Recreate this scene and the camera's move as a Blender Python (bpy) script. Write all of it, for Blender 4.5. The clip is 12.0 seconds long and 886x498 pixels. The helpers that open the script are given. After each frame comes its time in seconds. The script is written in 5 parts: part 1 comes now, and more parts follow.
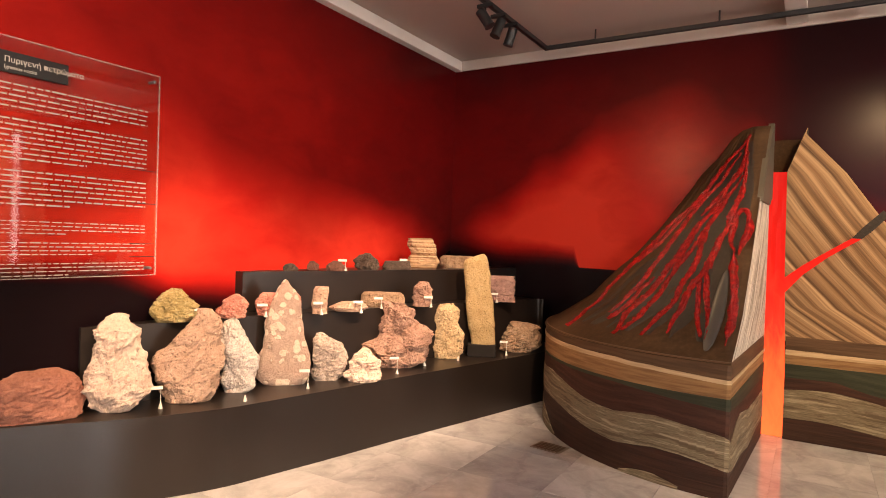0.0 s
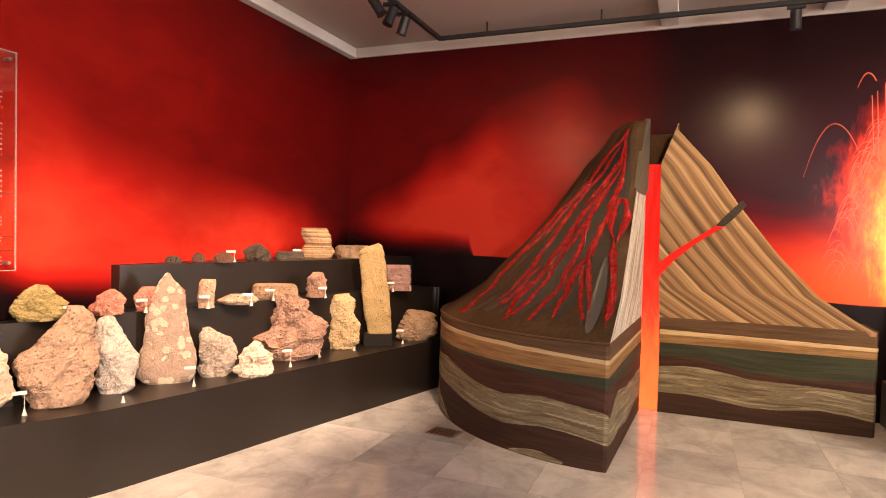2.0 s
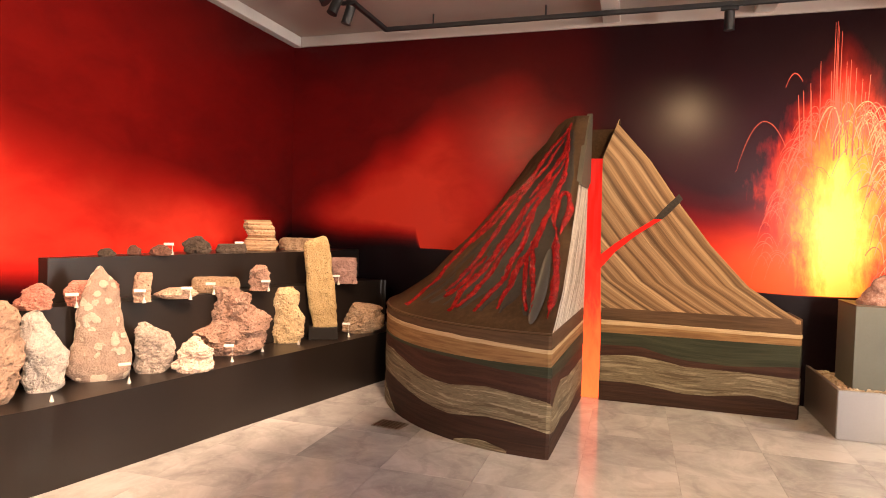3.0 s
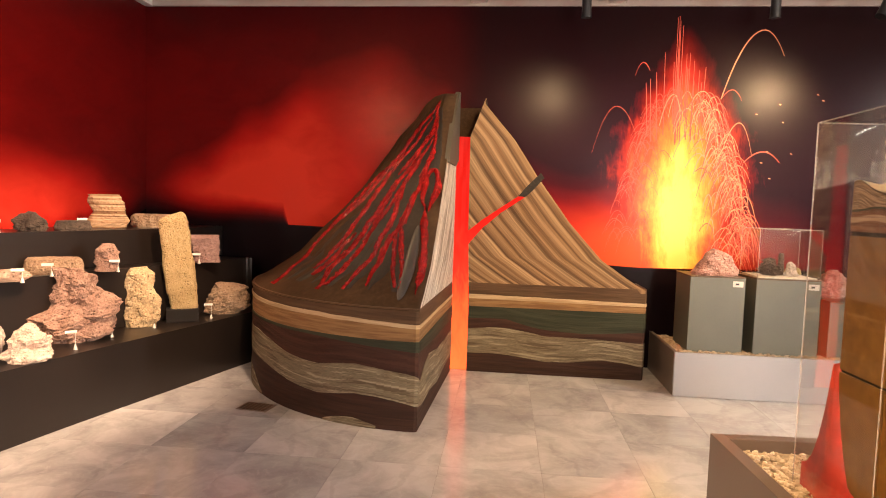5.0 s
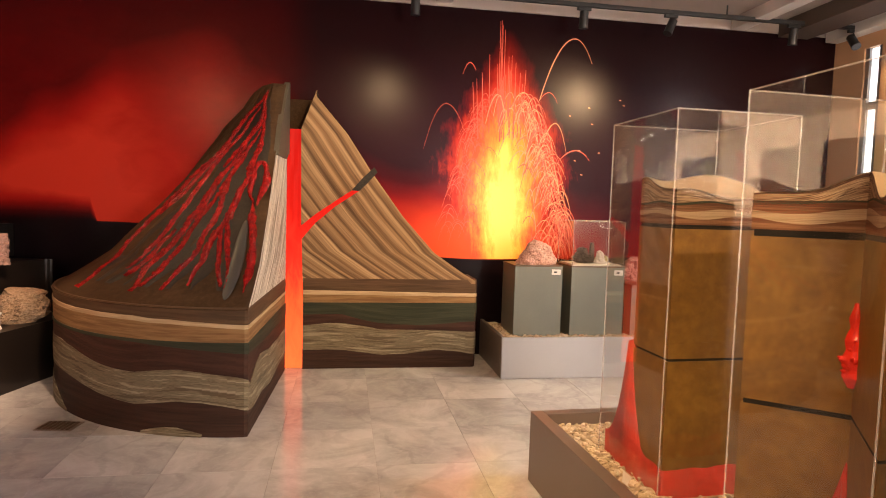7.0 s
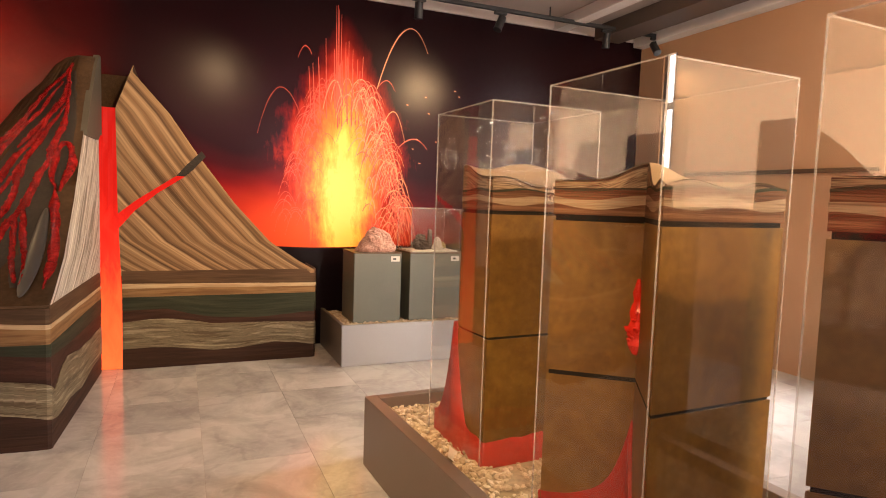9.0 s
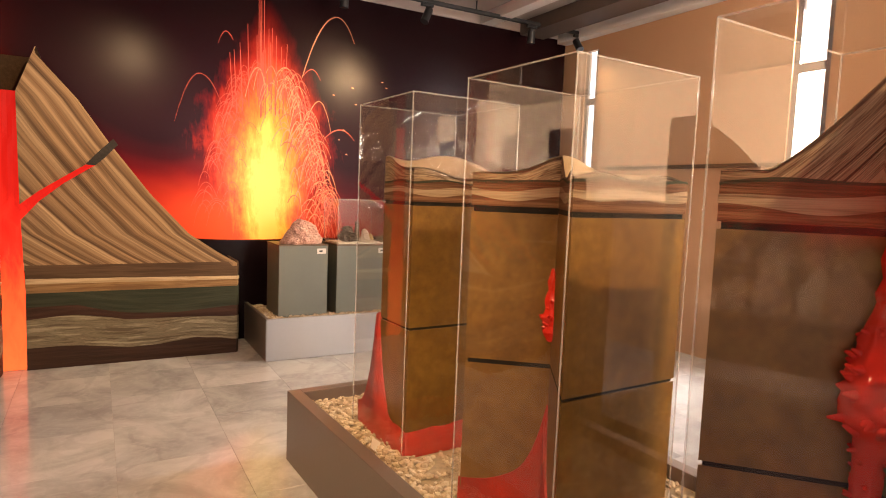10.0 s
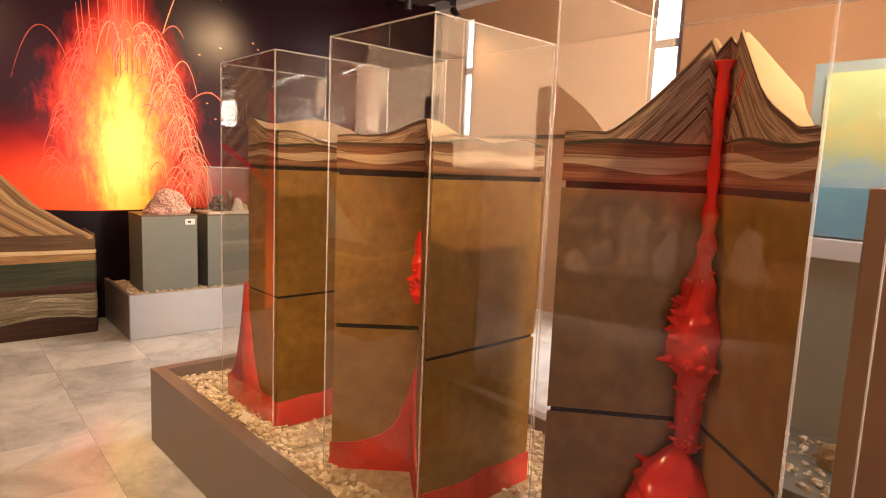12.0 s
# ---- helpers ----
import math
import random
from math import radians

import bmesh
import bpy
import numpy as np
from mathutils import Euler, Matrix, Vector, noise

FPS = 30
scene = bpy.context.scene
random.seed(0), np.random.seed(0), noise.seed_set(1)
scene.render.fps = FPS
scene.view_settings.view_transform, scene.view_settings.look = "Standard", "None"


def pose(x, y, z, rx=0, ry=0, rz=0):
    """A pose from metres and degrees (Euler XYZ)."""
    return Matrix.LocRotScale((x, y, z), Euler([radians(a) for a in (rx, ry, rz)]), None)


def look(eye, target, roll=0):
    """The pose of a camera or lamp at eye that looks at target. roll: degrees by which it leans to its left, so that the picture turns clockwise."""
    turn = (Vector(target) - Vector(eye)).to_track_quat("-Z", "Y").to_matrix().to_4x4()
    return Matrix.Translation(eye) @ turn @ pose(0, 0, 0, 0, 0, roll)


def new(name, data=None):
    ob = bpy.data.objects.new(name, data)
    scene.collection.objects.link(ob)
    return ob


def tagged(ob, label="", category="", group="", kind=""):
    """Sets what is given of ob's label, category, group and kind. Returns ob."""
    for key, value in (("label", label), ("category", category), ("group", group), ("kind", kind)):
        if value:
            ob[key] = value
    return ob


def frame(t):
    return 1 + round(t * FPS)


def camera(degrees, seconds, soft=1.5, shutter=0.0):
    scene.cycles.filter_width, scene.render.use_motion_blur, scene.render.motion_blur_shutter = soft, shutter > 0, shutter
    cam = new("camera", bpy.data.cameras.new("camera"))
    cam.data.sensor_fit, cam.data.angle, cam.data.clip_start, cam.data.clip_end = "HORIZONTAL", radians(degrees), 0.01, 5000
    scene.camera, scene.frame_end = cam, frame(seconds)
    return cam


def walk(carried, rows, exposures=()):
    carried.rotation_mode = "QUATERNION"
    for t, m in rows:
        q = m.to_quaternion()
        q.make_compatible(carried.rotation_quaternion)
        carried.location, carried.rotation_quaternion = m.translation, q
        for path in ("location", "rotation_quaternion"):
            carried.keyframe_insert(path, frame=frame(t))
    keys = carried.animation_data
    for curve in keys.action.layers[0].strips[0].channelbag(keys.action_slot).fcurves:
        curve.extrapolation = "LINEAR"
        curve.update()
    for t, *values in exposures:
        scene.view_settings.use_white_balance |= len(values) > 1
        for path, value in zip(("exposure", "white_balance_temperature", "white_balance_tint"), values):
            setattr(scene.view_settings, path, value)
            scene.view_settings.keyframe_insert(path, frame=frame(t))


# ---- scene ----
cam = camera(71.6, 12.0, 1.0)
PATH = [
    (0, (-0.152, 0.12, 1.526), (-1.178, 1.836, 1.501), 1.8),
    (0.5, (-0.133, 0.125, 1.541), (-1.103, 1.873, 1.502), 1.6),
    (1, (-0.121, 0.135, 1.534), (-1.027, 1.917, 1.49), 1.6),
    (1.5, (-0.107, 0.135, 1.535), (-0.933, 1.956, 1.487), 1.5),
    (2, (-0.088, 0.141, 1.539), (-0.83, 1.997, 1.484), 1.4),
    (2.5, (-0.082, 0.145, 1.53), (-0.744, 2.031, 1.469), 1.5),
    (3, (-0.061, 0.151, 1.53), (-0.647, 2.061, 1.458), 1.5),
    (5, (-0.006, 0.173, 1.535), (-0.198, 2.159, 1.397), 1.8),
    (5.5, (-0.004, 0.173, 1.54), (-0.061, 2.167, 1.401), 1.9),
    (6, (0.014, 0.178, 1.538), (0.108, 2.171, 1.402), 2.0),
    (6.5, (0.026, 0.175, 1.534), (0.245, 2.159, 1.398), 1.9),
    (7, (0.055, 0.176, 1.536), (0.375, 2.145, 1.395), 1.7),
    (9, (0.155, 0.14, 1.53), (0.939, 1.972, 1.367), 1.9),
    (9.5, (0.173, 0.124, 1.529), (1.054, 1.911, 1.359), 2.0),
    (10, (0.195, 0.111, 1.527), (1.176, 1.845, 1.347), 2.2),
    (10.5, (0.218, 0.1, 1.524), (1.298, 1.773, 1.332), 2.4),
    (11, (0.233, 0.087, 1.516), (1.398, 1.701, 1.322), 2.6),
    (11.5, (0.246, 0.076, 1.513), (1.476, 1.638, 1.295), 2.5),
    (12, (0.261, 0.07, 1.503), (1.538, 1.587, 1.244), 2.4),
]
walk(cam, [(t, look(eye, target, roll)) for t, eye, target, roll in PATH],
     [(0, 0.08), (1, 0.12), (2, 0.24), (3, 0.26), (5, 0.16), (6, 0.02), (7, -0.06), (9.5, -0.17), (11, -0.08), (12, 0.0)])

# ---- light ----
world = bpy.data.worlds.new("world")
scene.world = world
world.use_nodes = True
wn = world.node_tree
sky = wn.nodes.new("ShaderNodeTexSky")
sky.sky_type, sky.sun_disc = "NISHITA", False
sky.sun_elevation, sky.sun_rotation = radians(40), radians(120)
wn.nodes["Background"].inputs["Strength"].default_value = 0.12
wn.links.new(sky.outputs["Color"], wn.nodes["Background"].inputs["Color"])

WARM = (1.0, 0.66, 0.34)
ROSE = (1.0, 0.65, 0.42)
DAY = (1.0, 0.90, 0.82)


def spot_lamp(eye, target, watts, degrees, blend=0.6, color=WARM, radius=0.03):
    lamp = bpy.data.lights.new("spot", "SPOT")
    lamp.energy, lamp.spot_size, lamp.spot_blend, lamp.color, lamp.shadow_soft_size = watts, radians(degrees), blend, color, radius + 0.02
    ob = new("spot_lamp", lamp)
    ob.matrix_world = look(eye, target)
    return ob


def area_lamp(eye, target, watts, w, h, color=DAY):
    lamp = bpy.data.lights.new("area", "AREA")
    lamp.shape, lamp.size, lamp.size_y, lamp.energy, lamp.color = "RECTANGLE", w, h, watts, color
    ob = new("area_light", lamp)
    ob.matrix_world = look(eye, target)
    return ob


# ---- materials ----
def nodes_of(name):
    m = bpy.data.materials.new(name)
    m.use_nodes = True
    nt = m.node_tree
    return m, nt, nt.nodes["Principled BSDF"]


def node(nt, kind, **values):
    n = nt.nodes.new(kind)
    for k, v in values.items():
        n.inputs[k].default_value = v
    return n


def coords(nt, scale=(1, 1, 1), kind="Object"):
    tc = nt.nodes.new("ShaderNodeTexCoord")
    mp = nt.nodes.new("ShaderNodeMapping")
    mp.inputs["Scale"].default_value = scale
    nt.links.new(tc.outputs[kind], mp.inputs["Vector"])
    return mp.outputs["Vector"]


def ramp(nt, fac, stops, mode="LINEAR"):
    r = nt.nodes.new("ShaderNodeValToRGB")
    r.color_ramp.interpolation = mode
    els = r.color_ramp.elements
    while len(els) < len(stops):
        els.new(0.5)
    for e, (p, c) in zip(els, stops):
        e.position, e.color = p, (*c, 1)
    nt.links.new(fac, r.inputs["Fac"])
    return r.outputs["Color"]


def mixc(nt, fac, a, b, mode="MIX"):
    m = nt.nodes.new("ShaderNodeMix")
    m.data_type, m.blend_type = "RGBA", mode
    for sock, v in ((m.inputs["Factor"], fac), (m.inputs["A"], a), (m.inputs["B"], b)):
        if isinstance(v, bpy.types.NodeSocket):
            nt.links.new(v, sock)
        elif isinstance(v, tuple):
            sock.default_value = (*v, 1)
        else:
            sock.default_value = v
    return m.outputs["Result"]


def math_node(nt, op, a, b=0.0, c=0.0):
    m = nt.nodes.new("ShaderNodeMath")
    m.operation = op
    for sock, v in zip(m.inputs, (a, b, c)):
        if isinstance(v, bpy.types.NodeSocket):
            nt.links.new(v, sock)
        else:
            sock.default_value = v
    return m.outputs[0]


def noise_tex(nt, vec, scale, detail=5.0, rough=0.55, distort=0.0):
    n = node(nt, "ShaderNodeTexNoise", Scale=scale, Detail=detail, Roughness=rough, Distortion=distort)
    nt.links.new(vec, n.inputs["Vector"])
    return n.outputs["Fac"]


def bump(nt, bsdf, height, strength=0.3, dist=0.01):
    b = node(nt, "ShaderNodeBump", Strength=strength, Distance=dist)
    nt.links.new(height, b.inputs["Height"])
    nt.links.new(b.outputs["Normal"], bsdf.inputs["Normal"])


def plain(name, color, rough=0.5, vary=0.12, scale=6.0, metal=0.0, relief=0.08, fine=90.0):
    """Paint, stone dust or board: a base colour with broad blotches and fine grain."""
    m, nt, b = nodes_of(name)
    v = coords(nt)
    broad, grain = noise_tex(nt, v, scale, 4), noise_tex(nt, v, fine, 3)
    lo, hi = tuple(c * (1 - vary) for c in color), tuple(min(1, c * (1 + vary)) for c in color)
    col = ramp(nt, broad, ((0.3, lo), (0.7, hi)))
    nt.links.new(mixc(nt, 0.25, col, ramp(nt, grain, ((0.3, lo), (0.7, hi)))), b.inputs["Base Color"])
    nt.links.new(math_node(nt, "MULTIPLY_ADD", broad, 0.16, rough - 0.08), b.inputs["Roughness"])
    b.inputs["Metallic"].default_value = metal
    if relief:
        bump(nt, b, grain, relief, 0.004)
    return m


def rock_mat(name, dark, mid, light, scale=9.0, pit=0.5, rough=0.9, clasts=None, relief=1.0, gloss=0.5):
    """A rough stone: mottled colour, pits with their shade painted in, and if given pale clasts."""
    m, nt, b = nodes_of(name)
    v = coords(nt)
    broad = noise_tex(nt, v, scale, 8, 0.62, 0.4)
    fine = noise_tex(nt, v, scale * 7, 6, 0.7)
    col = ramp(nt, broad, ((0.3, dark), (0.5, mid), (0.68, light)))
    col = mixc(nt, 0.55, col, ramp(nt, fine, ((0.32, dark), (0.52, mid), (0.7, light))))
    vo = node(nt, "ShaderNodeTexVoronoi", Scale=scale * 4)
    nt.links.new(v, vo.inputs["Vector"])
    pits = math_node(nt, "SMOOTH_MIN", vo.outputs["Distance"], 0.32, 0.1)
    height = math_node(nt, "ADD", math_node(nt, "MULTIPLY", fine, 0.8), math_node(nt, "MULTIPLY", pits, pit * 3))
    # pit floors take a darker colour in place of self-shadow
    col = mixc(nt, ramp(nt, vo.outputs["Distance"], ((0.08, (pit * 0.7, pit * 0.7, pit * 0.7)), (0.26, (0, 0, 0)))), col, tuple(c * 0.35 for c in dark))
    if clasts:
        vc = node(nt, "ShaderNodeTexVoronoi", Scale=scale * 1.2, Randomness=1.0)
        nt.links.new(v, vc.inputs["Vector"])
        inside = ramp(nt, math_node(nt, "ADD", vc.outputs["Distance"], math_node(nt, "MULTIPLY", math_node(nt, "SUBTRACT", broad, 0.5), 0.9)), ((0.44, (1, 1, 1)), (0.50, (0, 0, 0))))
        sep = nt.nodes.new("ShaderNodeSeparateColor")
        nt.links.new(vc.outputs["Color"], sep.inputs[0])
        pick = math_node(nt, "GREATER_THAN", sep.outputs[0], 0.22)
        mask = math_node(nt, "MULTIPLY", inside, pick)
        col = mixc(nt, mask, col, clasts)
        height = math_node(nt, "ADD", height, math_node(nt, "MULTIPLY", mask, 0.35))
    nt.links.new(col, b.inputs["Base Color"])
    b.inputs["Roughness"].default_value = rough
    b.inputs["Specular IOR Level"].default_value = gloss
    bump(nt, b, height, relief, 0.02)
    return m


def strata_mat(name, stops, scale, distort, rough=0.7, relief=0.35, along=0.06):
    """Painted rock beds: fine uneven lines running along the bed."""
    m, nt, b = nodes_of(name)
    v = coords(nt, (1, 1, 1), "UV")
    w = node(nt, "ShaderNodeTexNoise", Scale=scale, Detail=3.0, Roughness=0.6, Distortion=distort)
    mp = nt.nodes.new("ShaderNodeMapping")
    mp.inputs["Scale"].default_value = (along, 1.0, 1.0)
    nt.links.new(v, mp.inputs["Vector"])
    nt.links.new(mp.outputs["Vector"], w.inputs["Vector"])
    fine = node(nt, "ShaderNodeTexNoise", Scale=scale * 4.5, Detail=2.0, Roughness=0.5, Distortion=distort * 0.5)
    nt.links.new(mp.outputs["Vector"], fine.inputs["Vector"])
    fac = math_node(nt, "MULTIPLY_ADD", math_node(nt, "SUBTRACT", fine.outputs["Fac"], 0.5), 0.34, math_node(nt, "MULTIPLY_ADD", math_node(nt, "SUBTRACT", w.outputs["Fac"], 0.5), 2.1, 0.5))
    nt.links.new(ramp(nt, fac, stops), b.inputs["Base Color"])
    b.inputs["Roughness"].default_value = rough
    b.inputs["Specular IOR Level"].default_value = 0.25
    bump(nt, b, fac, relief, 0.012)
    return m


def banded_mat():
    """Broad tan and brown beds of uneven thickness with fine lines in them; v runs across the beds."""
    m, nt, b = nodes_of("tan and brown striped volcano beds")
    uv = coords(nt, (1, 1, 1), "UV")
    sp = nt.nodes.new("ShaderNodeSeparateXYZ")
    nt.links.new(uv, sp.inputs[0])
    bend = noise_tex(nt, coords(nt, (0.9, 1.6, 1), "UV"), 1.6, 3, 0.5)
    across = math_node(nt, "MULTIPLY_ADD", math_node(nt, "SUBTRACT", bend, 0.5), 0.10, sp.outputs[1])
    r = random.Random(12)
    tones = ((0.40, 0.245, 0.125), (0.105, 0.056, 0.026), (0.46, 0.30, 0.165), (0.21, 0.118, 0.056), (0.36, 0.225, 0.12), (0.135, 0.074, 0.034))
    stops, at = [], 0.0
    for k in range(28):
        shade = r.uniform(0.85, 1.12)
        stops.append((min(at, 1.0), tuple(c * shade for c in tones[k % 6])))
        at += (0.050 if k % 2 == 0 else 0.024) * r.uniform(0.5, 1.5)
    wide = ramp(nt, math_node(nt, "DIVIDE", across, 1.62), stops)
    lines = node(nt, "ShaderNodeTexNoise", Scale=34.0, Detail=3.0, Roughness=0.6)
    mp = nt.nodes.new("ShaderNodeMapping")
    mp.inputs["Scale"].default_value = (0.035, 1.0, 1.0)
    nt.links.new(uv, mp.inputs["Vector"])
    nt.links.new(mp.outputs["Vector"], lines.inputs["Vector"])
    fine = ramp(nt, lines.outputs["Fac"], ((0.34, (0.42, 0.39, 0.36)), (0.5, (0.92, 0.92, 0.92)), (0.66, (1.2, 1.2, 1.18))))
    nt.links.new(mixc(nt, 0.75, wide, mixc(nt, 1.0, wide, fine, "MULTIPLY")), b.inputs["Base Color"])
    b.inputs["Roughness"].default_value = 0.7
    b.inputs["Specular IOR Level"].default_value = 0.25
    bump(nt, b, lines.outputs["Fac"], 0.5, 0.012)
    return m


def acrylic_mat():
    m = bpy.data.materials.new("clear acrylic")
    m.use_nodes = True
    nt = m.node_tree
    out = nt.nodes["Material Output"]
    nt.nodes.remove(nt.nodes["Principled BSDF"])
    tr = node(nt, "ShaderNodeBsdfTransparent", Color=(0.975, 0.97, 0.955, 1))
    gl = node(nt, "ShaderNodeBsdfGlossy", Roughness=0.03)
    fr = node(nt, "ShaderNodeLayerWeight", Blend=0.5)
    gloss = math_node(nt, "MULTIPLY_ADD", math_node(nt, "POWER", fr.outputs["Facing"], 4.0), 0.80, 0.075)
    mx = nt.nodes.new("ShaderNodeMixShader")
    v = coords(nt)
    sm = noise_tex(nt, v, 4.0, 4, 0.6, 1.5)
    nt.links.new(math_node(nt, "MULTIPLY_ADD", sm, 0.05, 0.01), gl.inputs["Roughness"])
    nt.links.new(gloss, mx.inputs[0])
    nt.links.new(tr.outputs[0], mx.inputs[1])
    nt.links.new(gl.outputs[0], mx.inputs[2])
    nt.links.new(mx.outputs[0], out.inputs["Surface"])
    return m


def acrylic_edge_mat():
    m, nt, b = nodes_of("polished acrylic edge")
    b.inputs["Base Color"].default_value = (0.86, 0.78, 0.70, 1)
    b.inputs["Roughness"].default_value = 0.25
    b.inputs["Alpha"].default_value = 0.3
    return m


def glow_mat(name, stops, strength, lo, hi, streak=14.0):
    """A lit red lava panel: colour runs up its height."""
    m, nt, b = nodes_of(name)
    tc = nt.nodes.new("ShaderNodeTexCoord")
    sp = nt.nodes.new("ShaderNodeSeparateXYZ")
    nt.links.new(tc.outputs["Object"], sp.inputs[0])
    z = math_node(nt, "DIVIDE", math_node(nt, "SUBTRACT", sp.outputs[2], lo), hi - lo)
    n = noise_tex(nt, coords(nt, (1, 1, 0.35)), streak, 5, 0.6, 0.6)
    fac = math_node(nt, "MULTIPLY_ADD", math_node(nt, "SUBTRACT", n, 0.5), 0.40, z)
    col = ramp(nt, fac, stops)
    nt.links.new(mixc(nt, 0.85, col, (0.06, 0.0, 0.0)), b.inputs["Base Color"])
    nt.links.new(col, b.inputs["Emission Color"])
    b.inputs["Emission Strength"].default_value = strength
    b.inputs["Roughness"].default_value = 0.5
    b.inputs["Specular IOR Level"].default_value = 0.1
    bump(nt, b, n, 0.3, 0.01)
    return m


def mural_mat():
    """The printed eruption photograph that runs round both walls; object coordinates are metres in the room."""
    m, nt, b = nodes_of("printed eruption mural")
    tc = nt.nodes.new("ShaderNodeTexCoord")
    sp = nt.nodes.new("ShaderNodeSeparateXYZ")
    nt.links.new(tc.outputs["Object"], sp.inputs[0])
    X, Y, Z = sp.outputs
    # s runs along the left wall and then along the back wall, 0 at the corner
    s = math_node(nt, "ADD", math_node(nt, "ADD", X, 3.78), math_node(nt, "SUBTRACT", Y, 6.36))
    flat = nt.nodes.new("ShaderNodeCombineXYZ")
    nt.links.new(s, flat.inputs[0])
    nt.links.new(math_node(nt, "MULTIPLY", Z, 1.6), flat.inputs[1])
    vec = flat.outputs[0]
    warp = noise_tex(nt, vec, 0.75, 3, 0.5, 0.3)
    wisp = noise_tex(nt, vec, 2.4, 4, 0.55, 0.4)
    z2 = math_node(nt, "MULTIPLY_ADD", math_node(nt, "SUBTRACT", warp, 0.5), 0.55, Z)
    z2 = math_node(nt, "MULTIPLY_ADD", math_node(nt, "SUBTRACT", wisp, 0.5), 0.16, z2)

    def curve(of, points, top, lo, hi):
        """A value that follows (position, value) points along the print."""
        at = math_node(nt, "DIVIDE", math_node(nt, "SUBTRACT", of, lo), hi - lo)
        g = ramp(nt, at, [((q - lo) / (hi - lo), (w / top,) * 3) for q, w in points], "EASE")
        return math_node(nt, "MULTIPLY", g, top)

    def rise(x, width):
        m = nt.nodes.new("ShaderNodeMapRange")
        m.interpolation_type = "SMOOTHSTEP"
        nt.links.new(math_node(nt, "DIVIDE", x, width), m.inputs["Value"])
        return m.outputs[0]

    def sub_(a, c):
        return math_node(nt, "SUBTRACT", a, c)

    def mul(a, c):
        return math_node(nt, "MULTIPLY", a, c)

    # the glow lies between a slanting cloud edge above and dark hills below
    # far left is raised to paint a spotlight's glow into the print
    upper = curve(s, ((-5.0, 3.6), (-3.95, 2.98), (-3.2, 2.50), (-2.2, 2.22), (-0.9, 2.02), (-0.1, 1.85), (0.5, 1.98), (1.2, 2.45), (1.8, 3.0), (2.5, 3.25), (3.1, 2.9), (3.6, 2.0), (4.4, 1.66), (5.2, 1.8), (6.4, 1.45), (7.2, 1.2)), 4.0, -6.0, 9.0)
    lower = curve(s, ((-5.2, 1.27), (-4.2, 1.20), (-3.6, 1.02), (-2.8, 0.92), (-1.0, 1.06), (-0.4, 1.20), (0.05, 1.34), (0.8, 1.28), (1.52, 1.29), (1.56, 1.29), (3.0, 1.24), (4.2, 1.03), (5.2, 0.99), (7.0, 1.03)), 4.0, -6.0, 9.0)
    soft = curve(s, ((-5.0, 0.14), (-3.6, 0.30), (-0.5, 0.38), (1.0, 0.40), (1.53, 0.30), (1.56, 0.012), (6.0, 0.012)), 1.0, -6.0, 9.0)
    gain = curve(s, ((-5.0, 0.82), (-3.9, 0.80), (-3.0, 0.70), (-1.5, 0.80), (-0.5, 0.60), (0.0, 0.50), (0.6, 0.95), (1.5, 0.95), (2.4, 0.64), (3.1, 0.40), (3.8, 0.72), (4.6, 0.95), (5.6, 0.85), (6.4, 0.42), (7.2, 0.10)), 1.0, -6.0, 9.0)
    above = rise(sub_(Z, lower), soft)
    glow = mul(mul(gain, rise(sub_(math_node(nt, "ADD", upper, 0.45), z2), 1.15)), sub_(1.22, mul(math_node(nt, "MAXIMUM", sub_(Z, 1.5), 0.0), 0.30)))
    haze = mul(curve(s, ((-6.0, 0.62), (-3.0, 0.52), (-0.6, 0.34), (1.0, 0.27), (2.4, 0.25), (3.0, 0.20), (3.6, 0.04), (8.0, 0.02)), 1.0, -6.0, 9.0), rise(sub_(4.5, z2), 1.9))
    fire = mul(math_node(nt, "MAXIMUM", glow, haze), above)
    fire = mul(fire, math_node(nt, "MULTIPLY_ADD", wisp, 0.5, 0.75))
    col = ramp(nt, fire, ((0.0, (0.0075, 0.0035, 0.0045)), (0.18, (0.060, 0.0035, 0.004)), (0.45, (0.22, 0.007, 0.006)), (0.75, (0.47, 0.016, 0.011)), (1.0, (0.66, 0.042, 0.022))))
    # violet night round the fountain
    night = mul(mul(rise(sub_(s, 3.0), 1.4), rise(sub_(8.6, s), 1.5)), mul(rise(sub_(3.3, Z), 1.2), above))
    col = mixc(nt, night, col, (0.0075, 0.003, 0.009), "ADD")
    # orange mist at the foot of the fountain
    foot = mul(mul(rise(sub_(s, 4.0), 1.1), rise(sub_(6.3, s), 0.7)), mul(rise(sub_(1.75, z2), 0.6), above))
    col = mixc(nt, mul(foot, 0.85), col, (0.90, 0.115, 0.030))
    # the fountain: a yellow core in a feathered red body
    streak = noise_tex(nt, coords(nt, (1, 1, 0.28)), 15.0, 7, 0.72, 0.3)
    fan = noise_tex(nt, coords(nt, (1, 1, 0.6)), 5.0, 5, 0.6, 0.5)
    wide = curve(Z, ((0.9, 0.32), (1.4, 0.42), (1.9, 0.50), (2.3, 0.46), (2.6, 0.34), (2.9, 0.22), (3.3, 0.08)), 1.0, 0.0, 4.0)
    heat = curve(Z, ((0.9, 1.0), (1.5, 1.0), (2.0, 0.86), (2.3, 0.66), (2.6, 0.52), (2.85, 0.33), (3.1, 0.14), (3.4, 0.0)), 1.0, 0.0, 4.0)
    off = math_node(nt, "DIVIDE", math_node(nt, "ABSOLUTE", sub_(s, 5.46)), wide)
